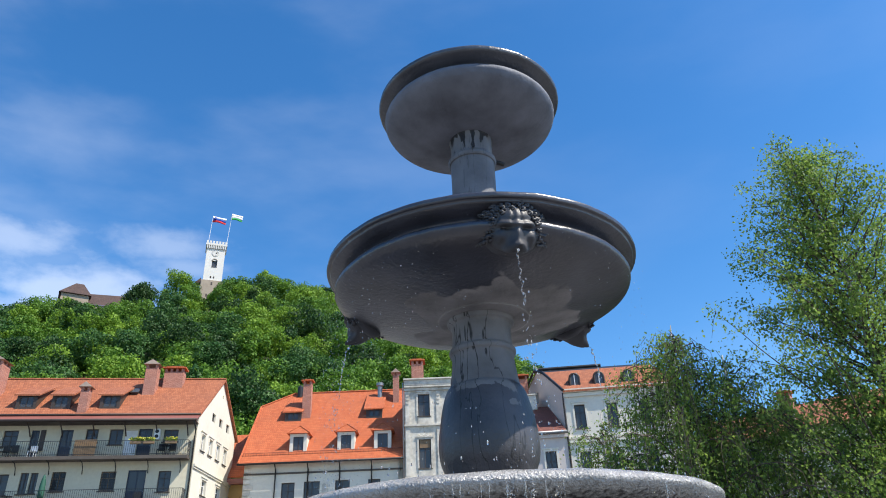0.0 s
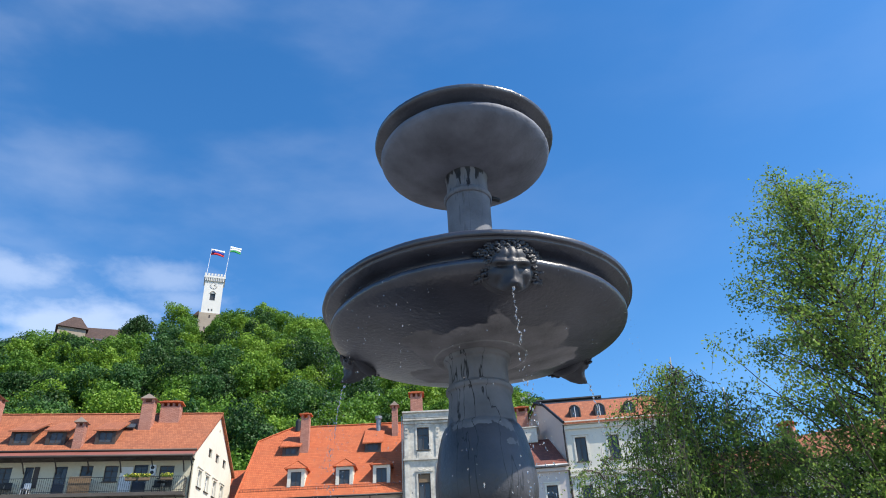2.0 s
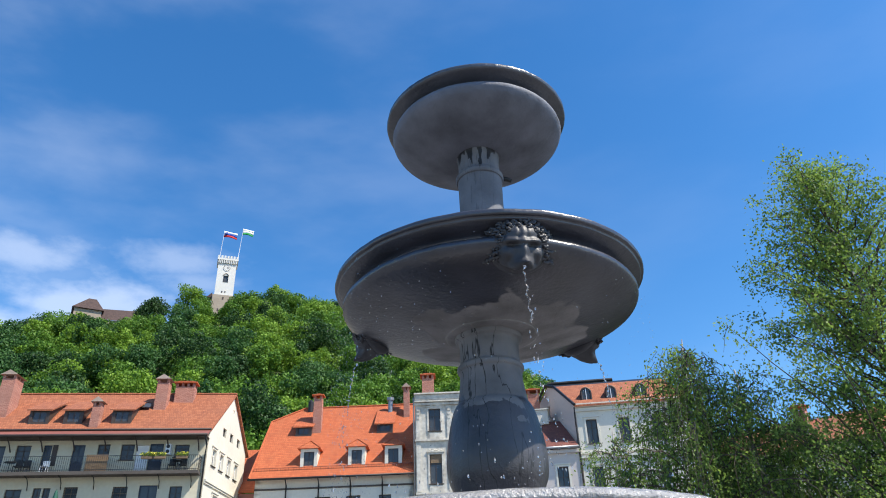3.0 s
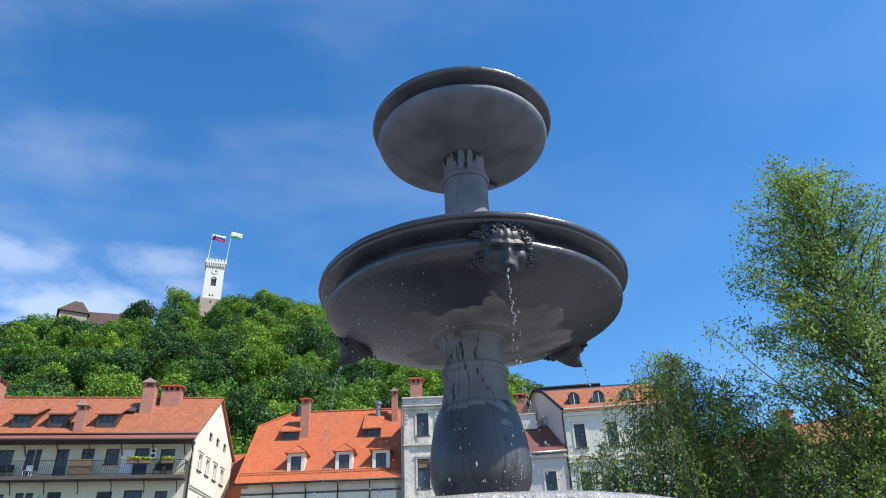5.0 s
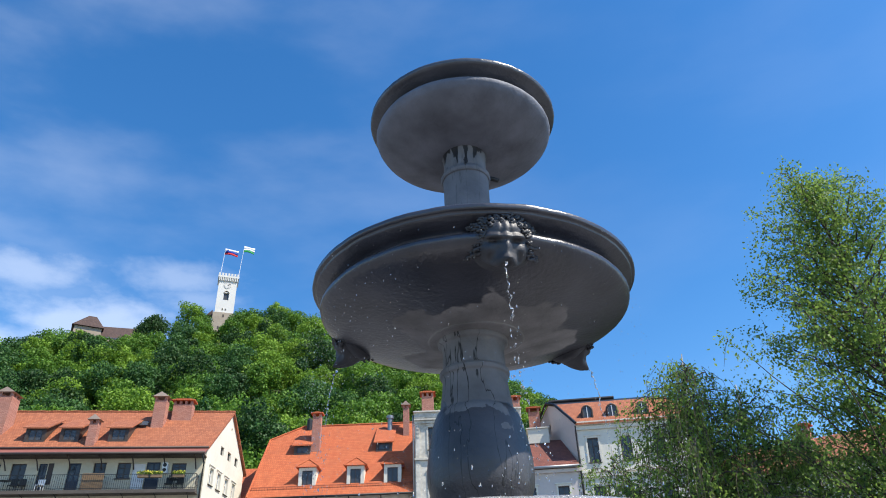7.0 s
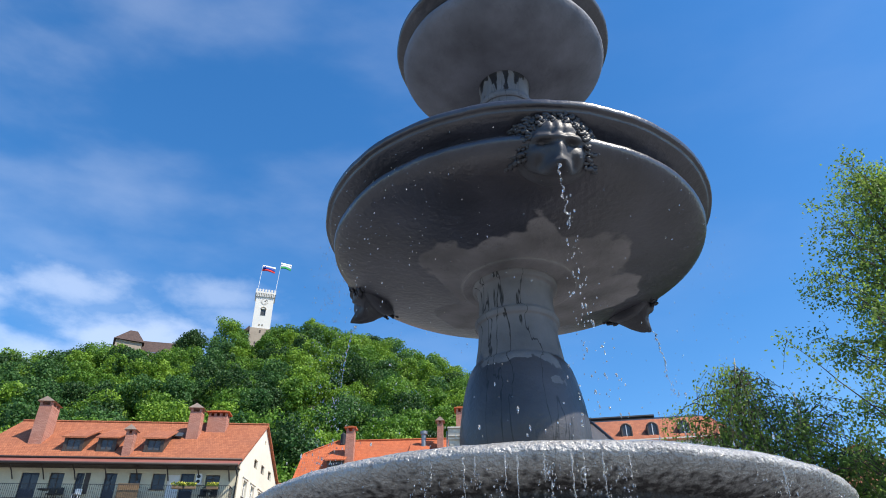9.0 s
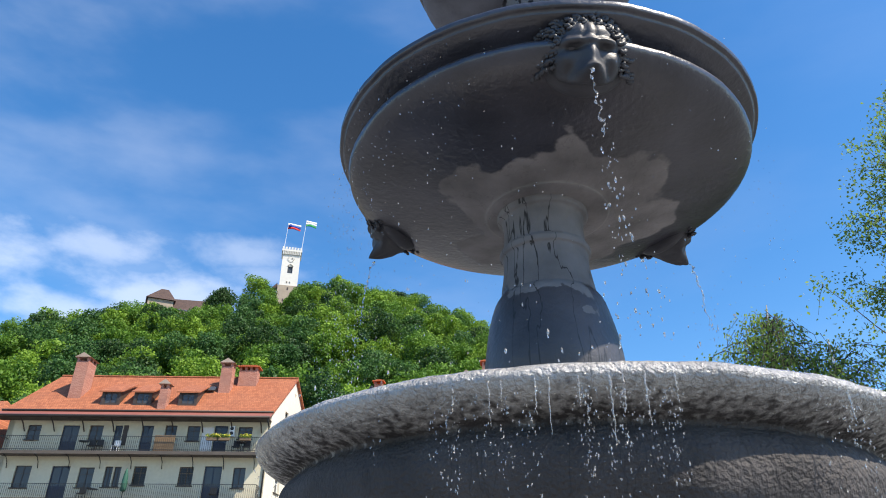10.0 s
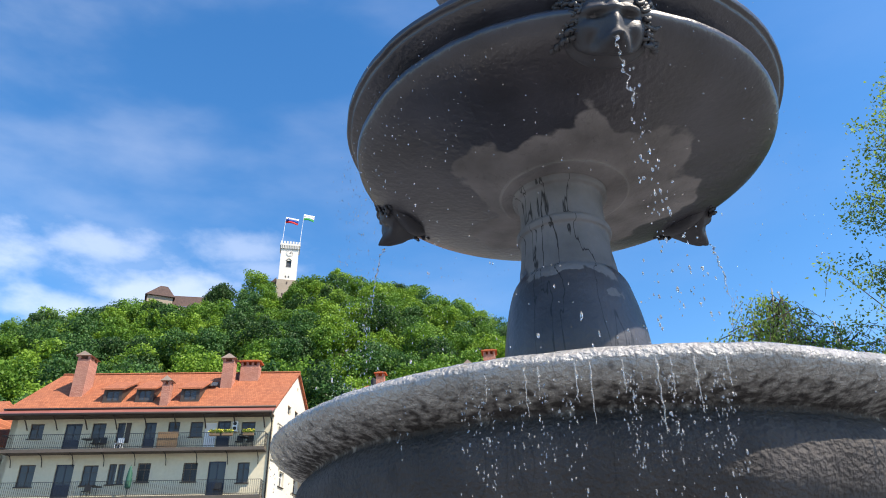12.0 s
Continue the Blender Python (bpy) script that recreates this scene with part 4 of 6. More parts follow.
def side_place(p0, p1, inward=1):
    """A wall that runs from p0 to p1 in the plan of its house."""
    p0, p1 = Vector((*p0, 0)), Vector((*p1, 0))
    u = (p1 - p0).normalized()
    n = Vector((-u.y, u.x, 0)) * inward
    return (lambda a, z, d: p0 + u * a + n * d + Vector((0, 0, z))), (p1 - p0).length


def roof_panel(house, pts, mat, thick=0.14, name="roof", label=""):
    return part(name, prism(pts, (0, 0, -thick)), mat, house, label)


def chimney(house, u0, u1, v0, v1, z0, z1, cap="tent", label="red brick chimney"):
    body = part("chimney", boxes(((u0, v0, z0), (u1, v1, z1)), bevel=0.012), "brick", house, label)
    e = 0.15
    if cap == "tent":
        bm = bmesh.new()
        um, vm = (u0 + u1) / 2, (v0 + v1) / 2
        lo = [bm.verts.new(p) for p in ((u0 - e, v0 - e, z1 + 0.26), (u1 + e, v0 - e, z1 + 0.26), (u1 + e, v1 + e, z1 + 0.26), (u0 - e, v1 + e, z1 + 0.26))]
        hi = [bm.verts.new((um, v0 - e, z1 + 0.62)), bm.verts.new((um, v1 + e, z1 + 0.62))]
        bm.faces.new(lo[::-1])
        bm.faces.new((lo[0], lo[1], hi[0]))
        bm.faces.new((lo[2], lo[3], hi[1]))
        bm.faces.new((lo[1], lo[2], hi[1], hi[0]))
        bm.faces.new((lo[3], lo[0], hi[0], hi[1]))
        bmesh.ops.recalc_face_normals(bm, faces=bm.faces)
        part("chimney_cap", bm, "cap_stone", body, "weathered pale tent-shaped cap")
    else:
        part("chimney_cap", boxes(((u0 - e, v0 - e, z1 + 0.26), (u1 + e, v1 + e, z1 + 0.36)), ((u0 + 0.1, v0 + 0.02, z1 + 0.363), (u1 - 0.1, v1 - 0.02, z1 + 0.46)), bevel=0.015), "tile_b", body)
    n = max(2, int((u1 - u0) / 0.45) + 1)
    m = max(2, int((v1 - v0) / 0.45) + 1)
    for i in range(n):
        for j in range(m):
            if i in (0, n - 1) or j in (0, m - 1):
                x, y = u0 + 0.1 + (u1 - u0 - 0.2) * i / (n - 1), v0 + 0.1 + (v1 - v0 - 0.2) * j / (m - 1)
                part("smoke_pier", boxes(((x - 0.09, y - 0.09, z1 + 0.002), (x + 0.09, y + 0.09, z1 + 0.258))), "brick", body)
    part("soot_core", boxes(((u0 + 0.2, v0 + 0.2, z1 + 0.003), (u1 - 0.2, v1 - 0.2, z1 + 0.05))), "wood_dark", body)
    return body


def shed_dormer(house, u0, u1, v, z, zt, v_top, z_top, wall_mat, tile, win="wood_dark"):
    """A dormer whose roof leans back on the slope: front from z to zt at depth v, meets the roof at v_top, z_top."""
    bm = prism([(u0, v, z), (u0, v, zt), (u0, v_top, z_top)], (0.08, 0, 0))
    d = part("dormer", bm, wall_mat, house, "dormer with a lean-to tiled roof")
    part("cheek", prism([(u1 - 0.08, v, z), (u1 - 0.08, v, zt), (u1 - 0.08, v_top, z_top)], (0.08, 0, 0)), wall_mat, d)
    place = lambda a, q, dd: Vector((a, v + dd, q))
    a0, a1, q0, q1 = u0 + 0.2, u1 - 0.2, z + 0.12, zt - 0.1
    part("front", slab_with_holes([(u0 + 0.08, z), (u1 - 0.08, z), (u1 - 0.08, zt), (u0 + 0.08, zt)], [(a0, a1, q0, q1)], place, 0.12), wall_mat, d)
    window(d, place, a0, a1, q0, q1, win, bars=(1, 0), depth=0.04, sill=False)
    slope = (z_top - zt) / (v_top - v)
    roof_panel(d, [(u0 - 0.18, v - 0.16, zt - 0.16 * slope + 0.06), (u1 + 0.18, v - 0.16, zt - 0.16 * slope + 0.06), (u1 + 0.18, v_top, z_top + 0.06), (u0 - 0.18, v_top, z_top + 0.06)], tile, 0.1, "dormer_roof")
    return d


def gabled_dormer(house, u0, u1, v, z, zt, apex, v_back, tile, wall_mat="plaster_white"):
    """A dormer with a small hipped roof."""
    um = (u0 + u1) / 2
    d = part("dormer", boxes(((u0, v + 0.161, z), (u0 + 0.1, v_back, zt))), wall_mat, house, "white dormer with a small hipped tile roof")
    part("cheek", boxes(((u1 - 0.1, v + 0.161, z), (u1, v_back, zt))), wall_mat, d)
    place = lambda a, q, dd: Vector((a, v + dd, q))
    a0, a1, q0, q1 = u0 + 0.26, u1 - 0.26, z + 0.04, zt - 0.22
    part("front", slab_with_holes([(u0, z), (u1, z), (u1, zt), (u0, zt)], [(a0, a1, q0, q1)], place, 0.16), wall_mat, d)
    window(d, place, a0, a1, q0, q1, "wood_dark", bars=(1, 0), depth=0.05, sill=False)
    bm = bmesh.new()
    e = 0.22
    lo = [bm.verts.new(p) for p in ((u0 - e, v - e, zt + 0.01), (u1 + e, v - e, zt + 0.01), (u1 + e, v_back + 1.1, zt + 0.01), (u0 - e, v_back + 1.1, zt + 0.01))]
    hi = [bm.verts.new((um, v + 0.45, apex)), bm.verts.new((um, v_back + 1.1, apex))]
    for f in ((lo[0], lo[1], hi[0]), (lo[1], lo[2], hi[1], hi[0]), (lo[3], lo[0], hi[0], hi[1]), (lo[2], lo[3], hi[1]), tuple(lo[::-1])):
        bm.faces.new(f)
    bmesh.ops.recalc_face_normals(bm, faces=bm.faces)
    part("dormer_roof", bm, tile, d)
    for s0, s1, sv in (((u0 - e, v - e), (um, v + 0.45), 1), ((u1 + e, v - e), (um, v + 0.45), 1)):
        bm = bmesh.new()
        tube(bm, [(s0[0], s0[1], zt + 0.03), (s1[0], s1[1], apex + 0.02)], 0.05, 6)
        part("hip_tile", bm, tile, d)
    return d


def pipe(house, pts, r=0.05, name="downpipe", mat="zinc"):
    bm = bmesh.new()
    tube(bm, pts, r, 8)
    return part(name, bm, mat, house, "", True)


def balcony(house, u0, u1, v0, z, rail=1.0):
    """A gallery along the facade: slab, brackets, iron railing with thin bars."""
    b = part("balcony", boxes(((u0, v0, z - 0.16), (u1, -0.003, z)), ((u0 - 0.04, v0 - 0.05, z - 0.2), (u1 + 0.04, v0 - 0.003, z + 0.03)), bevel=0.01), "slab", house, "long gallery with a thin iron railing")
    bm = boxes(((u0, v0 - 0.02, z + rail - 0.03), (u1, v0 + 0.02, z + rail)), ((u0, v0 - 0.015, z + 0.1), (u1, v0 + 0.015, z + 0.13)),
               ((u1 - 0.03, v0, z + rail - 0.03), (u1, -0.01, z + rail)), ((u0, v0, z + rail - 0.03), (u0 + 0.03, -0.01, z + rail)))
    part("handrail", bm, "iron", b)
    bm = bmesh.new()
    n = int((u1 - u0) / 0.13)
    for k in range(n + 1):
        x = u0 + (u1 - u0) * k / n
        box(bm, (x - 0.008, v0 - 0.008, z + 0.03), (x + 0.008, v0 + 0.008, z + rail - 0.03))
    for k in range(1, 8):
        y = v0 + (-v0) * k / 8
        box(bm, (u1 - 0.023, y - 0.008, z), (u1 - 0.007, y + 0.008, z + rail - 0.03))
    tagged(part("baluster", bm, "iron", b), kind="stuff")
    for k in range(9):
        x = u0 + 0.5 + (u1 - u0 - 1.0) * k / 8
        bm = bmesh.new()
        tube(bm, [(x, v0 + 0.05, z - 0.17), (x, -0.45, z - 0.28), (x, -0.18, z - 0.55), (x, -0.06, z - 0.95)], 0.03, 6)
        part("bracket", bm, "iron", b, "", True)
    return b


def build_gallery_house():
    """Cream house with two galleries and a long red roof."""
    m = pose(-37.33, 38.5, 0, 0, 0, 12.0)
    h = thing("gallery_house", m, "cream plastered house with iron galleries and red tiled roof", "house")
    L = 17.76
    up = [("window", 1.34, 2.25, 12.30, 13.30), ("door", 3.70, 4.82, 11.36, 13.28), ("window", 5.50, 6.42, 12.28, 13.30), ("door", 7.20, 7.72, 11.36, 13.30), ("door", 9.05, 9.82, 11.36, 13.31),
          ("window", 10.62, 11.40, 12.46, 13.34), ("window", 12.12, 12.98, 12.30, 13.32), ("white", 13.10, 13.92, 11.36, 13.25), ("door", 13.97, 14.86, 11.36, 13.34), ("window", 15.60, 16.55, 12.45, 13.27)]
    low = [("window", 1.28, 2.34, 9.19, 10.59), ("door", 3.68, 4.86, 8.31, 10.58), ("window", 5.47, 6.47, 9.22, 10.50), ("window", 7.16, 7.66, 9.26, 10.57), ("window", 7.76, 8.22, 9.28, 10.56),
           ("lattice", 9.05, 9.90, 9.38, 10.59), ("lattice", 12.06, 13.00, 9.36, 10.57), ("door", 13.72, 14.87, 8.31, 10.63), ("window", 15.64, 16.44, 9.24, 10.55)]
    base = [("window", 1.3 + 2.4 * k, 2.3 + 2.4 * k, 6.0, 7.4) for k in range(7)]
    holes = [o[1:] for o in up + low + base]
    part("wall", slab_with_holes([(0, 0), (L, 0), (L, 13.75), (0, 13.75)], holes, front, 0.4), "plaster_cream", h)
    for kind, a0, a1, z0, z1 in up + low + base:
        if kind == "window":
            window(h, front, a0, a1, z0, z1, "wood_dark", bars=(1, 1))
        elif kind == "lattice":
            window(h, front, a0, a1, z0, z1, "wood_brown", lattice=True)
        elif kind == "white":
            door(h, front, a0, a1, z0, z1, "paint_white", glazed=False, label="white boarded balcony door")
        else:
            door(h, front, a0, a1, z0, z1, "paint_blue")
    part("shutter", boxes(((7.80, -0.06, 11.95), (8.12, -0.02, 13.30)), bevel=0.01), "wood_dark", h)
    part("planter_screen", boxes(((10.33, -0.85, 11.362), (11.67, -0.80, 12.46)), bevel=0.01), "wood_brown", h, "brown board screen")
    # side wall with the gable
    place, S = side_place((L + 0.003, 0.0), (18.97, 8.68))
    wins = [(1.0, 1.75, 12.1, 13.2), (2.65, 3.4, 12.1, 13.2), (4.4, 5.15, 12.1, 13.2), (6.15, 6.9, 12.1, 13.2)]
    attic = [(2.75, 3.50, 14.51, 15.13), (4.45, 5.20, 14.51, 15.14), (6.25, 7.0, 14.51, 15.15)]
    lower = [(2.0, 3.0, 9.3, 10.3), (5.2, 6.2, 9.3, 10.3)]
    vents = [(4.6, 4.85, 16.7, 16.95)]
    part("wall", slab_with_holes([(0, 0), (S, 0), (S, 14.45), (4.35, 18.01), (0.05, 14.35), (0, 13.75)], wins + attic + lower + vents, place, 0.4), "plaster_white", h, "sunlit white gable wall")
    for a0, a1, z0, z1 in wins + lower:
        window(h, place, a0, a1, z0, z1, "paint_white", bars=(1, 1), surround="plaster_white")
    for a0, a1, z0, z1 in attic:
        window(h, place, a0, a1, z0, z1, "wood_dark", bars=(1, 0), sill=False)
    part("cornice", map_mesh(boxes(((0, -0.14, 10.85), (S, -0.003, 11.0)), ((0, -0.08, 10.72), (S, -0.003, 10.847)), bevel=0.01), place), "plaster_white", h)
    place2, S2 = side_place((0, 8.6), (0, 0.0))
    part("wall", slab_with_holes([(0, 0), (S2, 0), (S2, 13.7), (0, 13.7)], [], place2, 0.4), "plaster_cream", h)
    place3, S3 = side_place((18.9, 8.7), (0.4, 8.7))
    part("wall", slab_with_holes([(0, 0), (S3, 0), (S3, 14.4), (0, 14.4)], [], place3, 0.4), "plaster_cream", h)
    # roof: main slopes, hipped at one end, metal strip over the gallery
    k = 4.3
    low_z, low_v = 14.28, -0.18
    roof_panel(h, [(-0.6, low_v, low_z), (17.90, low_v, low_z), (18.56, k, 18.10), (0.45, k, 18.10)], "tile_a", label="weathered red clay tile roof")
    roof_panel(h, [(0.45, k, 18.10), (18.56, k, 18.10), (19.2, 9.0, 14.45), (-0.6, 9.0, 14.3)], "tile_a")
    roof_panel(h, [(-0.6, low_v, low_z), (0.45, k, 18.10), (-0.6, 9.0, 14.3)], "tile_a")
    roof_panel(h, [(-0.7, -1.05, 13.72), (17.85, -1.05, 13.72), (17.88, low_v - 0.02, 14.20), (-0.62, low_v - 0.02, 14.20)], "metal_red", 0.06, "eaves_strip", "dull red sheet-metal eaves strip")
    part("soffit", boxes(((-0.6, -0.95, 13.60), (17.8, -0.003, 13.66))), "wood_dark", h)
    pipe(h, [(-0.7, -1.12, 13.68), (17.85, -1.12, 13.68)], 0.085, "gutter", "wood_dark")
    pipe(h, [(-0.6, low_v - 0.08, 14.26), (17.9, low_v - 0.08, 14.26)], 0.07, "gutter", "wood_dark")
    pipe(h, [(17.70, -1.1, 13.62), (17.74, -0.4, 13.2), (17.66, -0.08, 12.7), (17.66, -0.08, 0.1)], 0.055, "downpipe", "iron")
    bm = bmesh.new()
    tube(bm, [(0.45 + 18.11 * i / 40, k, 18.13 + 0.012 * math.sin(i * 2.3)) for i in range(41)], 0.09, 6)
    part("ridge_tile", bm, "tile_a", h)
    for x in (1.2, 3.2, 5.2, 7.2, 9.2, 11.2, 13.2, 15.2, 17.2):
        bm = bmesh.new()
        tube(bm, [(x, -0.95, 13.58), (x, -0.5, 13.3), (x, -0.06, 12.85)], 0.045, 6)
        part("eaves_bracket", bm, "wood_dark", h)
    balcony(h, 0.2, 17.5, -1.0, 11.36, 1.0)
    balcony(h, 0.2, 17.5, -1.0, 8.31, 1.0)
    for u0, u1 in ((5.55, 6.85), (7.80, 9.05), (10.95, 12.25)):
        shed_dormer(h, u0, u1, 0.50, 14.85, 15.86, 2.75, 17.0, "wood_dark", "tile_a")
    chimney(h, 2.75, 3.65, 1.3, 2.6, 14.9, 18.35, "tent", "tall slender brick chimney")
    chimney(h, 13.10, 13.95, 2.2, 3.0, 16.0, 18.35, "tent")
    chimney(h, 14.20, 15.60, 3.15, 3.95, 17.0, 18.35, "flat", "broad brick chimney")
    chimney(h, 9.70, 10.28, 0.05, 0.6, 14.2, 16.0, "tent", "short brick chimney")
    part("skylight", prism([(12.3, 2.1, 16.42), (12.9, 2.1, 16.42), (12.9, 2.5, 16.80), (12.3, 2.5, 16.80)], (0, -0.05, 0.06)), "glass", h)
    # things on the galleries
    rail_z = 11.36
    for u in (14.2, 15.0, 16.4):
        f = thing("flower_box", m @ Matrix.Translation((u, -1.12, rail_z + 0.72)), "railing flower box with yellow blossoms", "flower box", "flower boxes on the gallery")
        part("trough", boxes(((-0.36, -0.1, 0), (0.36, 0.1, 0.2)), bevel=0.02), "wood_brown", f)
        rng = np.random.default_rng(int(u * 10))
        pts = rng.uniform((-0.4, -0.14, 0.18), (0.4, 0.14, 0.40), (190, 3))
        leaves_mesh("plants", pts, 0.07, "leaf_birch", f, seed=5)
        pts = rng.uniform((-0.4, -0.2, 0.26), (0.4, 0.1, 0.44), (48, 3))
        leaves_mesh("blossoms", pts, 0.075, "flower_yellow", f, seed=6)
    for u, z in ((15.7, 11.36), (16.4, 11.36), (6.1, 11.36), (6.6, 11.36), (6.2, 8.31), (14.6, 8.31)):
        c = thing("garden_chair", m @ Matrix.Translation((u, -0.55, z)), "dark metal garden chair on the gallery", "chair", "gallery chairs")
        part("seat", boxes(((-0.22, -0.22, 0.42), (0.22, 0.22, 0.46)), bevel=0.015), "iron", c)
        part("backrest", boxes(((-0.22, 0.2, 0.5), (0.22, 0.235, 0.9)), bevel=0.015), "iron", c)
        for x, y in ((-0.19, -0.19), (0.19, -0.19), (-0.19, 0.2), (0.19, 0.2)):
            part("leg", boxes(((x - 0.015, y - 0.015, 0), (x + 0.015, y + 0.015, 0.42 if y < 0 else 0.52))), "iron", c)
    for u, z in ((5.6, 11.36), (16.05, 11.36), (6.9, 8.31)):
        t = thing("garden_table", m @ Matrix.Translation((u, -0.6, z)), "small dark garden table on the gallery", "table", "gallery tables")
        bm = bmesh.new()
        bmesh.ops.create_cone(bm, cap_ends=True, segments=24, radius1=0.33, radius2=0.33, depth=0.03, matrix=Matrix.Translation((0, 0, 0.715)))
        part("tabletop", bm, "iron", t)
        bm = bmesh.new()
        tube(bm, [(0, 0, 0.03), (0, 0, 0.7)], 0.025, 8)
        bmesh.ops.create_cone(bm, cap_ends=True, segments=20, radius1=0.2, radius2=0.17, depth=0.03, matrix=Matrix.Translation((0, 0, 0.015)))
        part("pedestal_leg", bm, "iron", t)
    c = thing("plastic_chair", m @ Matrix.Translation((7.75, -0.55, 11.36)), "white plastic chair beside the open gallery door", "chair")
    part("seat", boxes(((-0.22, -0.22, 0.4), (0.22, 0.22, 0.44)), bevel=0.02), "paint_white", c)
    part("backrest", boxes(((-0.22, 0.19, 0.44), (0.22, 0.23, 0.85)), bevel=0.02), "paint_white", c)
    for x, y in ((-0.18, -0.18), (0.18, -0.18), (-0.18, 0.18), (0.18, 0.18)):
        part("leg", boxes(((x - 0.02, y - 0.02, 0), (x + 0.02, y + 0.02, 0.4))), "paint_white", c)
    um = thing("garden_umbrella", m @ Matrix.Translation((8.90, -0.72, 8.31)), "closed dark green garden umbrella on the lower gallery", "umbrella")
    part("canopy", revolve(curve_profile([(0.03, 0.55), (0.17, 0.62), (0.19, 1.0), (0.15, 1.5), (0.08, 1.85), (0.02, 2.0)], 4), 14, 0.02, 7.0), "paint_green", um, "", True)
    bm = bmesh.new()
    tube(bm, [(0, 0, 0.06), (0, 0, 2.05)], 0.022, 8)
    part("pole", bm, "iron", um)
    part("foot", boxes(((-0.22, -0.22, 0), (0.22, 0.22, 0.06)), bevel=0.02), "slab", um)
    ac = thing("air_conditioner", m @ Matrix.Translation((15.25, -0.25, 12.55)), "white wall-mounted air conditioner unit", "air conditioner")
    part("case", boxes(((-0.17, -0.15, 0), (0.17, 0.24, 0.7)), bevel=0.02), "paint_white", ac)
    for k in range(2):
        bm = bmesh.new()
        bmesh.ops.create_cone(bm, cap_ends=True, segments=20, radius1=0.12, radius2=0.12, depth=0.02, matrix=pose(0, -0.16, 0.19 + 0.32 * k, 90, 0, 0))
        part("fan_grille", bm, "iron", ac)


build_gallery_house()


def build_dormer_house():
    """Low white house with a bright orange roof."""
    m = pose(-18.4, 47.7, 0, 0, 0, 4.4)
    h = thing("dormer_house", m, "white house under a bright orange tiled roof with dormers", "house")
    L = 11.75
    wins = [(2.83, 3.80, 8.6, 10.41), (4.48, 5.64, 8.9, 10.44), (6.77, 7.84, 8.9, 10.45), (9.19, 10.09, 8.9, 10.43)] + [(1.6 + 2.5 * k, 2.6 + 2.5 * k, 5.3, 6.9) for k in range(4)]
    part("wall", slab_with_holes([(0, 0), (L, 0), (L, 11.9), (0, 11.9)], wins, front, 0.4), "plaster_white", h)
    for a0, a1, z0, z1 in wins:
        window(h, front, a0, a1, z0, z1, "wood_dark", bars=(1, 1))
    part("niche", prism([(6.05 + 0.25 * math.cos(t), -0.012, 10.05 + 0.25 * math.sin(t)) for t in [math.pi * k / 10 for k in range(11)]] + [(5.80, -0.012, 9.4), (6.30, -0.012, 9.4)], (0, 0.02, 0)), "plaster_grey", h)
    for k in range(9):
        part("quoin", boxes(((0.02, -0.035, 8.0 + 0.40 * k), (0.75 if k % 2 else 0.55, -0.003, 8.34 + 0.40 * k)), bevel=0.012), "plaster_grey", h)
    part("band", boxes(((0, -0.1, 11.02), (L, -0.003, 11.14)), bevel=0.01), "slab", h)
    place, S = side_place((0.0, 11.4), (0.0, 0.0))
    part("wall", slab_with_holes([(0, 0), (S, 0), (S, 11.9), (6.6, 17.3), (4.8, 17.3), (0, 11.9)], [], place, 0.4), "plaster_white", h)
    place, S = side_place((L, 0), (L, 11.4))
    part("wall", slab_with_holes([(0, 0), (S, 0), (S, 11.9), (5.6, 18.0), (0, 11.9)], [], place, 0.4), "plaster_white", h)
    place, S = side_place((L, 11.4), (0.4, 11.4))
    part("wall", slab_with_holes([(0, 0), (S, 0), (S, 11.9), (0, 11.9)], [], place, 0.4), "plaster_white", h)
    # half-hipped roof: slope through (-0.5, 11.86) and (5.5, 18.2)
    zz = lambda v: 11.86 + (v + 0.5) * 6.34 / 6.0
    vr = 6.1
    roof_panel(h, [(-0.35, -0.55, zz(-0.55)), (L + 0.1, -0.55, zz(-0.55)), (L + 0.1, vr, zz(vr)), (2.15, vr, zz(vr)), (-0.35, 4.75, zz(4.75))], "tile_b", label="bright orange clay tile roof")
    roof_panel(h, [(-0.35, 12.0, zz(-0.55)), (L + 0.1, 12.0, zz(-0.55)), (L + 0.1, vr, zz(vr)), (2.15, vr, zz(vr)), (-0.35, 7.45, zz(4.75))], "tile_b")
    roof_panel(h, [(-0.35, 4.75, zz(4.75)), (2.15, vr, zz(vr)), (-0.35, 7.45, zz(4.75))], "tile_b")
    for a, b in (((2.15, vr), (L, vr)), ((-0.35, 4.75), (2.15, vr))):
        bm = bmesh.new()
        n = 24
        tube(bm, [(a[0] + (b[0] - a[0]) * i / n, a[1] + (b[1] - a[1]) * i / n, zz(a[1] + (b[1] - a[1]) * i / n) + 0.03 + 0.012 * math.sin(2.7 * i)) for i in range(n + 1)], 0.085, 6)
        part("ridge_tile", bm, "tile_b", h)
    bm = bmesh.new()
    tube(bm, [(-0.36, -0.55, zz(-0.55) + 0.03), (-0.36, 4.75, zz(4.75) + 0.03)], 0.07, 6)
    part("verge_tile", bm, "tile_b", h)
    pipe(h, [(-0.4, -0.66, 11.72), (L + 0.1, -0.66, 11.72)], 0.08, "gutter", "iron")
    bm = bmesh.new()
    for k in range(60):
        x = -0.2 + k * 0.2
        box(bm, (x - 0.01, 0.02, zz(0.02)), (x + 0.01, 0.05, zz(0.02) + 0.2))
    box(bm, (-0.2, 0.01, zz(0.02) + 0.2), (L, 0.06, zz(0.02) + 0.23))
    part("snow_guard", bm, "tile_brown", h)
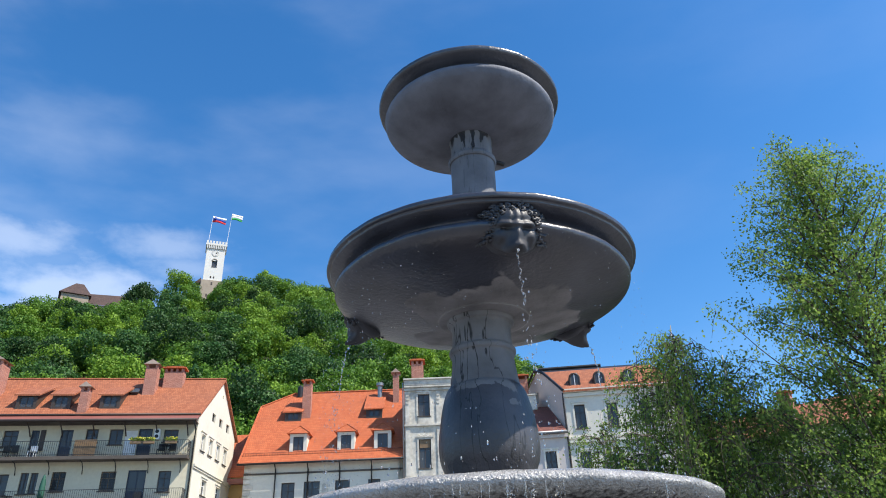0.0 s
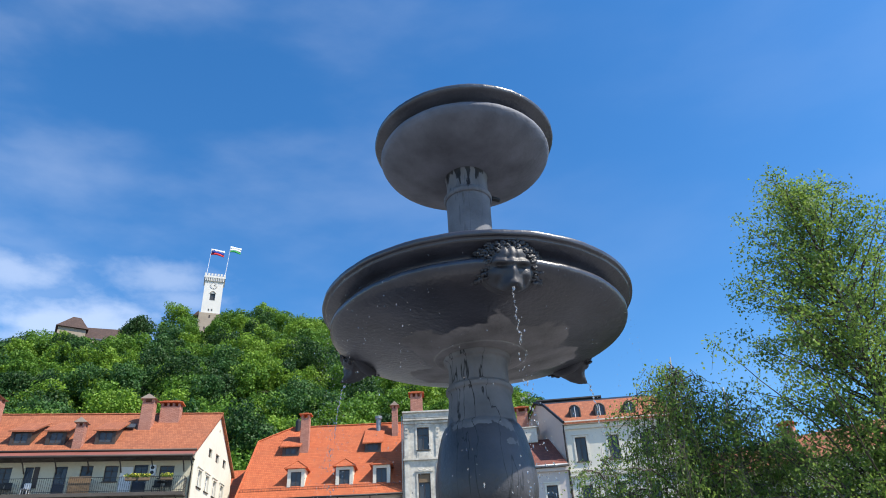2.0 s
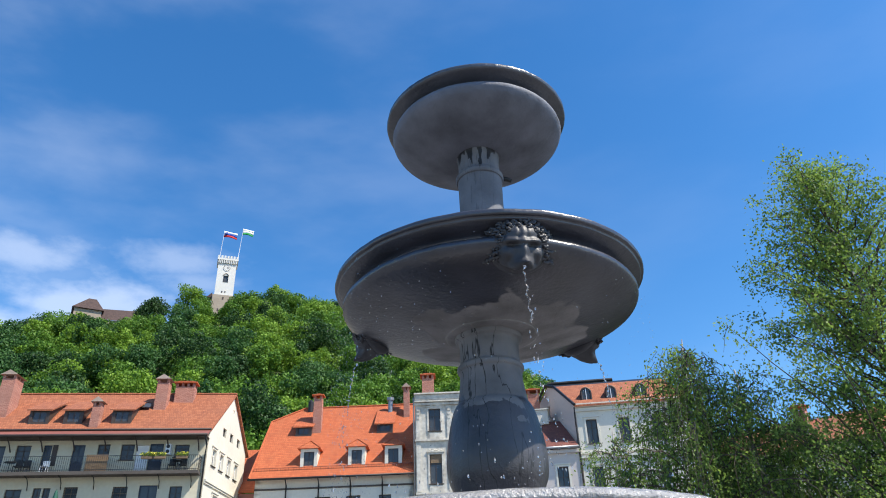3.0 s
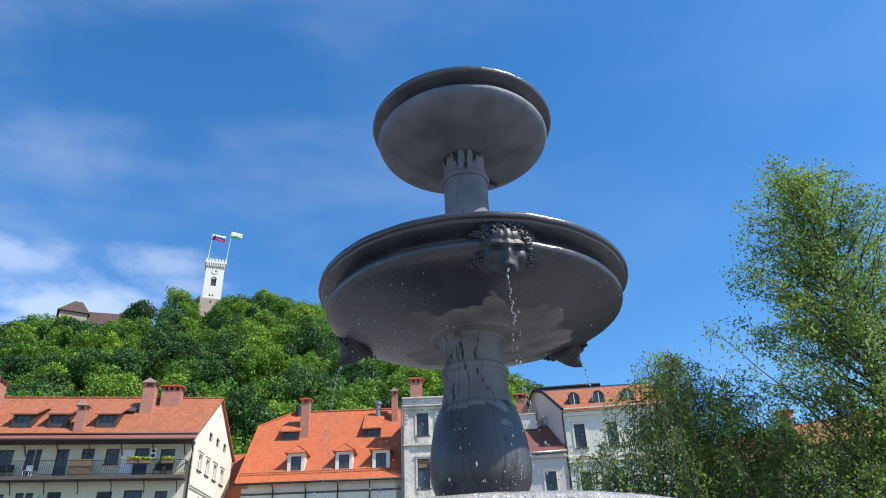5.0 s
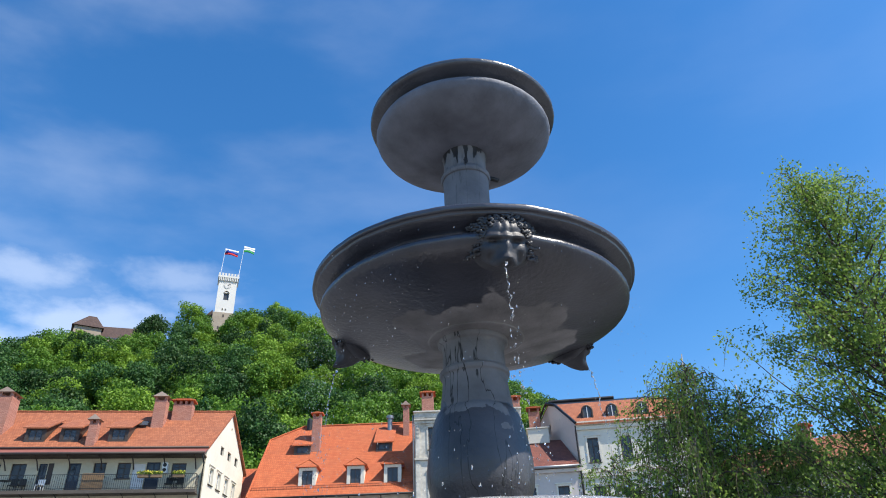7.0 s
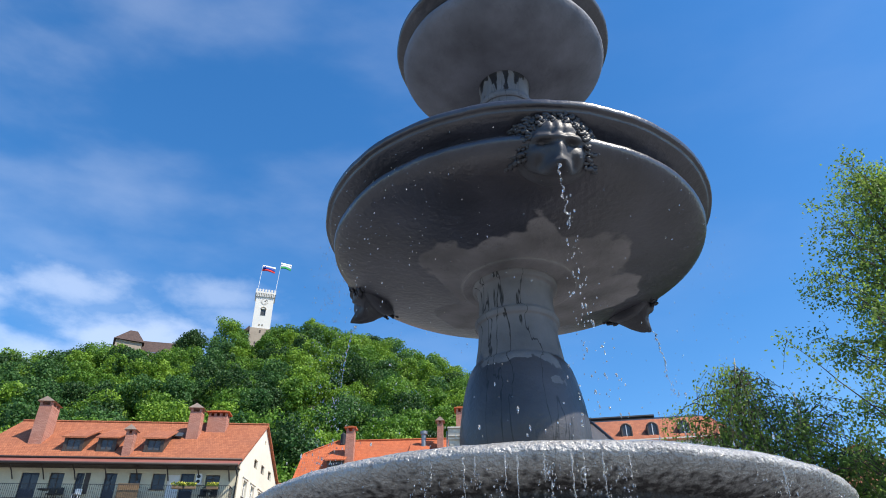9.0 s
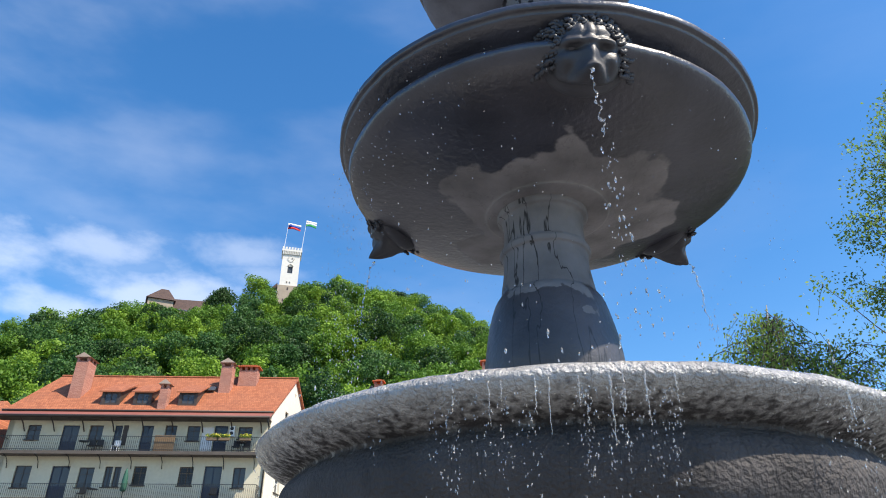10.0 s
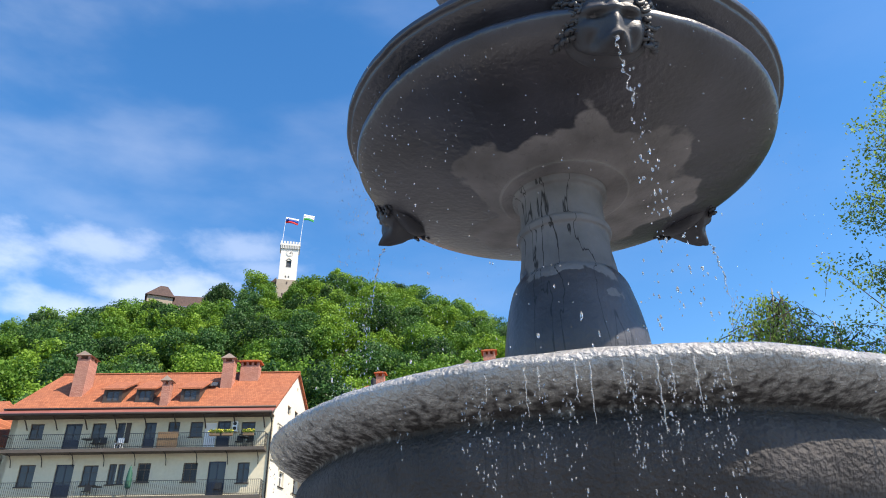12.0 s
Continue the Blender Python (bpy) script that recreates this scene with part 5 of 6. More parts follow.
    for x in (2.35, 4.75, 7.1, 9.45):
        pipe(h, [(x, -0.62, 11.7), (x, -0.1, 11.3), (x, -0.07, 0.1)], 0.05, "downpipe", "iron")
    for u0, u1 in ((3.18, 4.48), (6.80, 8.10), (9.58, 10.88)):
        gabled_dormer(h, u0, u1, 0.30, zz(0.3) - 0.12, 14.02, 14.72, 1.9, "tile_b", "plaster_white")
    for u0, u1 in ((2.05, 3.35), (8.65, 9.95)):
        shed_dormer(h, u0, u1, 3.15, zz(3.15), 16.55, 5.6, zz(5.6), "wood_dark", "tile_b")
    chimney(h, 3.35, 4.05, 3.4, 4.0, 15.8, 18.85, "flat", "orange brick chimney with stepped cap")
    chimney(h, 10.75, 11.25, 4.7, 5.3, 17.0, 19.7, "tent", "orange brick chimney")
    v = part("vent_pipe", revolve([(0.2, 0), (0.2, 1.2), (0.3, 1.2), (0.3, 1.45), (0.02, 1.5)], 20), "zinc", h, "sheet-metal roof vent")
    v.matrix_basis = Matrix.Translation((9.6, 5.2, zz(5.2) - 0.1))
    v = part("vent_pipe", revolve([(0.22, 0), (0.22, 0.9), (0.05, 1.1)], 20), "iron", h)
    v.matrix_basis = Matrix.Translation((2.65, 5.8, zz(5.8) - 0.1))
    # low annexe beside it
    a = thing("annexe", pose(-22.4, 50.6, 0, 0, 0, 4.4), "small ochre annexe with a red tile roof", "house")
    part("wall", slab_with_holes([(0, 0), (5, 0), (5, 11.2), (0, 11.2)], [(1.3, 2.6, 7.9, 9.9), (3.3, 4.3, 7.9, 9.9)], front, 0.35), "plaster_ochre", a)
    window(a, front, 1.3, 2.6, 7.9, 9.9, "wood_dark", surround="plaster_ochre")
    window(a, front, 3.3, 4.3, 7.9, 9.9, "wood_dark", surround="plaster_ochre")
    roof_panel(a, [(-0.3, -0.7, 11.5), (5.3, -0.7, 11.5), (5.3, 3.4, 15.6), (-0.3, 3.4, 15.6)], "tile_b")
    part("eaves_board", boxes(((-0.3, -0.75, 10.9), (5.3, -0.2, 11.3))), "metal_red", a)


build_dormer_house()


def build_stucco_house():
    """Tall narrow house with weathered stucco."""
    m = pose(-6.45, 48.15, 0, 0, 0, 4.4)
    h = thing("stucco_house", m, "tall narrow house with weathered grey-white stucco ornament", "house")
    L, top = 8.2, 17.15
    cols = (1.05, 3.6, 6.0)
    wins = [(c, c + 0.9, 14.8, 16.5) for c in cols] + [(c, c + 0.9, 10.95, 13.06) for c in cols] + [(c, c + 0.9, 6.9, 9.0) for c in cols]
    part("wall", slab_with_holes([(0, 0), (L, 0), (L, top), (0, top)], wins, front, 0.4), "plaster_grey", h)
    for i, (a0, a1, z0, z1) in enumerate(wins):
        w = window(h, front, a0, a1, z0, z1, "wood_dark", bars=(1, 1), surround="plaster_grey")
        if i == 3:
            part("roller_blind", boxes(((a0 + 0.06, 0.06, z1 - 0.62), (a1 - 0.06, 0.09, z1 - 0.06))), "wood_brown", w, "half-lowered ochre roller blind")
        # apron panel and garland
        part("apron", boxes(((a0 - 0.05, -0.05, z0 - 0.75), (a1 + 0.05, -0.003, z0 - 0.12)), ((a0 + 0.06, -0.075, z0 - 0.64), (a1 - 0.06, -0.052, z0 - 0.24)), bevel=0.012), "plaster_grey", w)
        bm = bmesh.new()
        for s in (-1, 1):
            xm = (a0 + a1) / 2
            tube(bm, [(xm + s * (0.02 + 0.05 * k), -0.06, z1 + 0.36 - 0.14 * math.sin(math.pi * k / 9)) for k in range(10)], [0.025 + 0.025 * math.sin(math.pi * k / 9) for k in range(10)], 6)
        part("garland", bm, "plaster_grey", w, "", True)
    for z, out, hh in ((16.98, 0.28, 0.17), (16.76, 0.16, 0.2), (14.02, 0.16, 0.16), (10.2, 0.14, 0.16)):
        part("cornice", boxes(((-0.02, -out, z), (L, -0.003, z + hh)), bevel=0.02), "plaster_grey", h)
    part("parapet", boxes(((0, -0.30, 17.153), (L, 0.5, 17.55)), ((-0.05, -0.42, 17.553), (L + 0.05, 0.55, 17.68)), bevel=0.02), "plaster_grey", h)
    for x in (0.25, 2.6, 5.1, 7.5):
        part("pilaster", boxes(((x - 0.18, -0.07, 10.4), (x + 0.18, -0.003, 14.0)), ((x - 0.18, -0.07, 14.2), (x + 0.18, -0.003, 16.74)), bevel=0.012), "plaster_grey", h)
        for k in range(3):
            part("rosette", boxes(((x - 0.12, -0.11, 16.3 - 0.3 * k), (x + 0.12, -0.072, 16.5 - 0.3 * k)), bevel=0.03), "plaster_grey", h)
    for p0, p1 in (((0.0, 12), (0.0, 0.41)), ((L, 0.41), (L, 12)), ((L - 0.41, 12), (0.41, 12))):
        place, S = side_place(p0, p1)
        part("wall", slab_with_holes([(0, 0), (S, 0), (S, top), (0, top)], [], place, 0.4), "plaster_grey", h)
    roof_panel(h, [(0, 0.6, 17.25), (L, 0.6, 17.25), (L, 12, 17.5), (0, 12, 17.5)], "metal_red")
    chimney(h, 0.55, 1.50, 1.2, 2.2, 17.2, 19.35, "flat", "orange brick chimney block")
    chimney(h, 8.0 - 0.3, 8.7 - 0.3, 1.8, 2.6, 17.6, 18.9, "flat", "orange brick chimney block")
    pipe(h, [(-0.09, -0.2, 17.4), (-0.09, -0.08, 17.0), (-0.09, -0.08, 0.1)], 0.055, "downpipe", "zinc")


build_stucco_house()


def build_mansard_house():
    """White house with a red mansard roof, and the low brown-roofed house before its side wall."""
    m = pose(5.52, 46.22, 0, 0, 0, -2.0)
    h = thing("mansard_house", m, "white town house with a red mansard roof and arched dormers", "house")
    L = 8.0
    cols = (0.62, 2.9, 5.2)
    wins = [(c, c + 0.76, 12.72, 14.42) for c in cols] + [(c, c + 0.76, 9.2, 11.1) for c in cols] + [(c, c + 0.76, 5.8, 7.7) for c in cols]
    part("wall", slab_with_holes([(0, 0), (L, 0), (L, 15.55), (0, 15.55)], wins, front, 0.4), "plaster_white", h)
    for a0, a1, z0, z1 in wins:
        window(h, front, a0, a1, z0, z1, "wood_dark", bars=(1, 1), surround="plaster_white")
    for z, out, hh in ((15.3, 0.3, 0.26), (15.0, 0.15, 0.28), (12.0, 0.12, 0.15), (11.7, 0.2, 0.12)):
        part("cornice", boxes(((-0.05, -out, z), (L, -0.003, z + hh)), bevel=0.02), "plaster_white", h)
    inv = pose(0, 0, 0, 0, 0, 2.0)
    b = inv @ Vector((3.31 - 5.52, 53.9 - 46.22, 0))
    place, S = side_place((0, 0), (b.x, b.y), -1)
    part("wall", slab_with_holes([(0, 0), (S, 0), (S, 17.68), (5.18, 18.56), (3.46, 17.90), (0, 15.5)], [(5.2, 6.0, 16.1, 17.0)], place, 0.35), "plaster_pink", h, "pinkish side gable wall")
    pt = lambda s, z: place(s, z, 0)
    f0, f1, f2, f3 = pt(-0.35, 15.45), pt(3.46, 18.02), pt(5.18, 18.66), pt(S, 17.8)
    off = Vector((L + 0.3, 0, 0))
    roof_panel(h, [f0 - Vector((0.15, 0, 0)), f0 + off, f1 + off, f1 - Vector((0.15, 0, 0))], "tile_a", label="faded red mansard tile roof")
    roof_panel(h, [f1 - Vector((0.15, 0, 0)), f1 + off, f2 + off, f2 - Vector((0.15, 0, 0))], "iron")
    roof_panel(h, [f2, f2 + off, f3 + off, f3], "tile_a")
    for p, q in ((f0, f1), (f1, f2), (f2, f3)):
        bm = bmesh.new()
        tube(bm, [p - Vector((0.17, 0.03, -0.02)), q - Vector((0.17, 0.03, -0.02))], 0.11, 6)
        part("verge", bm, "iron", h)
    bm = bmesh.new()
    tube(bm, [f2 + Vector((0, -0.1, 0.08)), f2 + Vector((5.2, -0.1, 0.08))], 0.14, 6)
    part("ridge_cap", bm, "iron", h)
    for c in (0.95, 2.75, 4.9):
        sx = lambda a, q: Vector((a, 0.42, q))
        n = 14
        outer = [(c - 0.42, 15.75), (c + 0.42, 15.75)] + [(c + 0.42 * math.cos(t), 16.55 + 0.42 * math.sin(t)) for t in [math.pi * k / n for k in range(n + 1)]]
        d = part("arched_dormer", prism([Vector((a, 0.50, q)) for a, q in outer], (0, 2.2, 0)), "iron", h, "round-headed dark metal dormer")
        ring = bmesh.new()
        tube(ring, [(c - 0.34, 0.46, 15.85)] + [(c + 0.34 * math.cos(t), 0.46, 16.55 + 0.34 * math.sin(t)) for t in [math.pi * (1 - k / n) for k in range(n + 1)]] + [(c + 0.34, 0.46, 15.85)], 0.06, 6)
        part("frame", ring, "wood_dark", d)
        inner = [(c - 0.29, 15.9), (c + 0.29, 15.9)] + [(c + 0.29 * math.cos(t), 16.55 + 0.29 * math.sin(t)) for t in [math.pi * k / n for k in range(n + 1)]]
        part("pane", prism([Vector((a, 0.475, q)) for a, q in inner], (0, 0.02, 0)), "glass", d)
        part("mullion", boxes(((c - 0.025, 0.44, 15.9), (c + 0.025, 0.474, 16.83))), "paint_white", d)
    for p0, p1 in (((L, 0.41), (L, 8.4)), ((L - 0.41, 8.4), (b.x + 0.4, 8.4))):
        pl, SS = side_place(p0, p1)
        part("wall", slab_with_holes([(0, 0), (SS, 0), (SS, 15.5), (0, 15.5)], [], pl, 0.4), "plaster_pink", h)
    pipe(h, [(-0.10, -0.25, 15.3), (-0.10, -0.1, 14.9), (-0.10, -0.1, 0.1)], 0.055, "downpipe", "iron")
    # low house in front of the side wall
    w = thing("low_house", m @ Matrix.Translation((-4.9, -0.05, 0)), "low pinkish house with a dark brown tile roof", "house")
    wins = [(3.12, 3.88, 9.2, 11.25), (0.8, 1.6, 9.2, 11.25), (3.12, 3.88, 5.6, 7.6)]
    part("wall", slab_with_holes([(0, 0), (4.86, 0), (4.86, 12.3), (0, 12.3)], wins, front, 0.35), "plaster_pink", w)
    for a0, a1, z0, z1 in wins:
        window(w, front, a0, a1, z0, z1, "wood_dark", bars=(1, 1), surround="plaster_white")
    part("cornice", boxes(((0, -0.22, 12.15), (4.9, -0.003, 12.4)), bevel=0.02), "plaster_pink", w)
    roof_panel(w, [(-0.1, -0.3, 12.62), (4.75, -0.3, 12.62), (3.85, 3.35, 15.3), (-0.1, 3.35, 15.3)], "tile_brown", label="dark brown tile roof")
    roof_panel(w, [(-0.1, 3.35, 15.3), (3.85, 3.35, 15.3), (3.2, 6.5, 13.0), (-0.1, 6.5, 13.0)], "tile_brown")
    pipe(w, [(-0.1, -0.4, 12.5), (4.8, -0.4, 12.5)], 0.1, "gutter", "zinc")
    chimney(w, 1.6, 2.5, 5.0, 5.7, 13.6, 18.1, "flat", "orange brick chimney")
    part("attic_box", boxes(((1.4, 2.8, 15.0), (3.0, 4.6, 16.1)), ((1.3, 2.7, 16.103), (3.1, 4.7, 16.2)), bevel=0.02), "plaster_white", w)


build_mansard_house()


def build_side_houses():
    """Houses along the edge of the square, half hidden by the birches; and the neighbour of the gallery house."""
    h = thing("square_house", pose(13.4, 44.6, 0, 0, 0, -38), "cream three-storey house behind the birches", "house")
    L, top = 26.0, 10.6
    cols = [0.9 + 2.45 * k for k in range(10)]
    wins = [(c, c + 1.0, 8.2, 9.8) for c in cols] + [(c, c + 1.0, 5.2, 6.95) for c in cols]
    part("wall", slab_with_holes([(0, 0), (L, 0), (L, top), (0, top)], wins, front, 0.4), "plaster_cream", h)
    for a0, a1, z0, z1 in wins:
        window(h, front, a0, a1, z0, z1, "wood_dark", bars=(1, 1), surround="plaster_white")
    for z, out, hh in ((10.35, 0.3, 0.25), (7.5, 0.12, 0.16)):
        part("cornice", boxes(((0, -out, z), (L, -0.003, z + hh)), bevel=0.02), "plaster_cream", h)
    roof_panel(h, [(-0.2, -0.5, 10.55), (L, -0.5, 10.55), (L, 5.5, 13.3), (-0.2, 5.5, 13.3)], "tile_a")
    roof_panel(h, [(-0.2, 11.5, 10.55), (L, 11.5, 10.55), (L, 5.5, 13.3), (-0.2, 5.5, 13.3)], "tile_a")
    for p0, p1 in (((0, 11), (0, 0.41)), ((L, 0.41), (L, 11)), ((L - 0.41, 11), (0.41, 11))):
        pl, SS = side_place(p0, p1)
        part("wall", slab_with_holes([(0, 0), (SS, 0), (SS, top), (5.5, 13.0), (0, top)] if SS < 12 else [(0, 0), (SS, 0), (SS, top), (0, top)], [], pl, 0.4), "plaster_cream", h)
    chimney(h, 5.0, 5.8, 4.2, 4.9, 12.3, 13.7, "flat", "orange brick chimney")
    chimney(h, 15.0, 15.8, 4.2, 4.9, 12.3, 13.7, "flat", "orange brick chimney")
    n = thing("neighbour_house", pose(-56.5, 35.6, 0, 0, 0, 8), "neighbouring house with a red tiled roof", "house")
    L = 18.2
    wins = [(1.0 + 2.4 * k, 2.0 + 2.4 * k, z, z + 1.5) for k in range(7) for z in (5.2, 8.4)]
    part("wall", slab_with_holes([(0, 0), (L, 0), (L, 12.2), (0, 12.2)], wins, front, 0.4), "plaster_white", n)
    for a0, a1, z0, z1 in wins:
        window(n, front, a0, a1, z0, z1, "wood_dark")
    for p0, p1 in (((0, 9), (0, 0.41)), ((L, 0.41), (L, 9)), ((L - 0.41, 9), (0.41, 9))):
        pl, SS = side_place(p0, p1)
        part("wall", slab_with_holes([(0, 0), (SS, 0), (SS, 12.2), (0, 12.2)], [], pl, 0.4), "plaster_white", n)
    roof_panel(n, [(-0.3, -0.6, 12.1), (L + 0.4, -0.6, 12.1), (L - 2.4, 4.5, 16.2), (-0.3, 4.5, 16.2)], "tile_a")
    roof_panel(n, [(L + 0.4, -0.6, 12.1), (L + 0.4, 9.6, 12.1), (L - 2.4, 4.5, 16.2)], "tile_a")
    roof_panel(n, [(-0.3, 9.6, 12.1), (L + 0.4, 9.6, 12.1), (L - 2.4, 4.5, 16.2), (-0.3, 4.5, 16.2)], "tile_a")


build_side_houses()


# ---- birches ----
def birch(name, base, height, lean, reach, limbs, leaves_per_twig, seed, label, weep=0.5, crown_from=0.22, leaf=0.041):
    """A birch: tapered pale trunk, limbs that rise and then hang over, fine twigs and small leaves. reach(s): crown radius at s of the height."""
    rng = np.random.default_rng(seed)
    t = thing(name, Matrix.Translation(base), label, "tree", "birches")
    lean = np.array(lean)
    spine = [np.array([lean[0] * s ** 1.3 + 0.12 * math.sin(4 * s + seed), lean[1] * s ** 1.3 + 0.1 * math.cos(5 * s + seed), height * s]) for s in np.linspace(0, 1, 18)]
    bm = bmesh.new()
    tube(bm, [tuple(p) for p in spine], [0.10 * (1 - s) ** 0.8 + 0.008 for s in np.linspace(0, 1, 18)], 10)
    part("trunk", bm, "bark", t, "white birch bark", True)
    twigs = bmesh.new()
    pts = []
    for i in range(limbs):
        s = crown_from + (0.97 - crown_from) * (i + rng.uniform(0, 1)) / limbs
        k = s * 17
        j = min(int(k), 16)
        root = spine[j] * (1 - (k - j)) + spine[j + 1] * (k - j)
        a = i * 2.39996 + rng.uniform(-0.5, 0.5)
        far = reach(s) * (rng.uniform(0.85, 1.3) if rng.uniform() < 0.45 else rng.uniform(0.3, 0.85))
        out = np.array([math.cos(a), math.sin(a), 0])
        n = 9
        rise = far * (rng.uniform(0.35, 0.8) if weep > 0.5 else rng.uniform(0.7, 1.25)) * (1.15 - 0.3 * s)
        line = []
        for q in np.linspace(0, 1, n):
            z = rise * q - weep * far * 0.55 * q ** 2.6
            line.append(root + out * far * q + np.array([0, 0, z]) + rng.normal(size=3) * 0.03)
        if i % 3 == 0 or far > 0.8:
            limb = bmesh.new()
            tube(limb, [tuple(p) for p in line], [(0.016 if weep > 0.8 else 0.02) * (1 - q) + 0.003 for q in np.linspace(0, 1, n)], 5, False)
            part("limb", limb, "twig", t)
        for q in range(2, n):
            for _ in range(int(rng.integers(2, 6) if far > 0.7 else rng.integers(1, 3))):
                tip = line[q] + rng.normal(size=3) * [0.05, 0.05, 0.04]
                d = rng.normal(size=3) * 0.5 + out * 0.5
                d[2] = d[2] * 0.4 + 0.25 * (1 - weep)
                d /= np.linalg.norm(d) + 1e-9
                length = rng.uniform(0.22, 0.62) * (0.7 + 0.5 * weep)
                seg = 5
                path = [tip]
                for e in range(1, seg + 1):
                    f = e / seg
                    path.append(tip + d * length * f * (1 - 0.45 * weep * f) - np.array([0, 0, weep * length * (1.5 + 1.1 * (weep > 0.8)) * f * f]))
                if rng.uniform() < 0.35:
                    tube(twigs, [tuple(path[0]), tuple(path[2]), tuple(path[5])], [0.006, 0.004, 0.002], 3, False)
                f = rng.uniform(0.1, 1.05, leaves_per_twig)
                along = np.array([np.interp(f, np.linspace(0, 1, seg + 1), [p[c] for p in path]) for c in range(3)]).T
                pts.append(along + rng.normal(size=(leaves_per_twig, 3)) * (0.04 if weep > 0.8 else 0.07))
    tagged(part("twig", twigs, "twig", t), kind="stuff")
    ob = leaves_mesh("crown", np.concatenate(pts), leaf, "leaf_birch", t, 0.5, seed, 1.6)
    tagged(ob, "loose crown of small green leaves")
    return t


def build_birches():
    curve = lambda at_s, radii: (lambda s: float(np.interp(s, at_s, radii)))
    birch("birch_tree", at(15.6, 12.6, 0.0), 6.2, (0.15, 0.2, 0), curve([0.2, 0.4, 0.6, 0.8, 0.93, 1], [2.0, 2.0, 1.7, 1.1, 0.7, 0.4]), 128, 15, 21,
          "weeping birch with hanging green foliage and pale bark", 0.95, 0.22, 0.034)
    birch("birch_tree", at(9.9, 13.6, 0.0), 4.9, (-0.1, 0.1, 0), curve([0.2, 0.5, 0.8, 1], [1.25, 1.2, 0.8, 0.3]), 62, 15, 52,
          "smaller weeping birch with trailing twigs", 0.95, 0.22, 0.033)
    birch("birch_tree", at(19.2, 13.4, 0.0), 5.7, (0.2, 0.1, 0), curve([0.2, 0.5, 0.8, 1], [1.6, 1.5, 1.0, 0.4]), 64, 13, 64,
          "smaller weeping birch with trailing twigs", 0.9, 0.22, 0.033)
    birch("birch_tree", at(23.4, 14.2, 0.0), 4.9, (0.1, 0.1, 0), curve([0.15, 0.5, 0.8, 1], [1.9, 1.8, 1.2, 0.4]), 54, 13, 71,
          "low bushy birch with dark green foliage", 0.6, 0.15, 0.035)
    birch("birch_tree", at(29.8, 12.2, 0.0), 4.0, (0.1, 0.1, 0), curve([0.15, 0.5, 0.8, 1], [1.7, 1.7, 1.1, 0.4]), 46, 13, 83,
          "low bushy birch with dark green foliage", 0.6, 0.15, 0.035)
    birch("birch_tree", at(29.3, 13.0, 0.0), 9.2, (-0.1, 0.2, 0), curve([0.12, 0.35, 0.48, 0.62, 0.8, 0.9, 1], [2.4, 2.2, 1.8, 1.5, 1.1, 0.7, 0.25]), 205, 15, 37,
          "tall birch with an airy crown of small bright leaves", 0.3, 0.16, 0.035)


build_birches()


# ---- water ----
def drop_cloud(name, centres, radii, label, category, seed):
    """Falling drops, drawn out a little downward; twenty triangles each."""
    rng = np.random.default_rng(seed)
    bm = bmesh.new()
    bmesh.ops.create_icosphere(bm, subdivisions=1, radius=1.0)
    bm.verts.ensure_lookup_table()
    v = np.array([p.co for p in bm.verts])
    f = np.array([[q.index for q in face.verts] for face in bm.faces])
    bm.free()
    n = len(centres)
    r = np.asarray(radii)[:, None, None]
    stretch = np.stack([np.ones(n), np.ones(n), rng.uniform(1.0, 3.2, n)], 1)[:, None, :]
    vv = (v[None] * (1 + 0.25 * rng.normal(size=(n, len(v), 1))) * r * stretch + np.asarray(centres)[:, None, :]).reshape(-1, 3)
    ff = (f[None] + (np.arange(n) * len(v))[:, None, None]).reshape(-1, 3)
    me = bpy.data.meshes.new(name)
    me.from_pydata(vv.tolist(), [], ff.tolist())
    me.polygons.foreach_set("use_smooth", [True] * len(me.polygons))
    me.materials.append(M["water"])
    return tagged(new(name, me), label, category, kind="stuff")


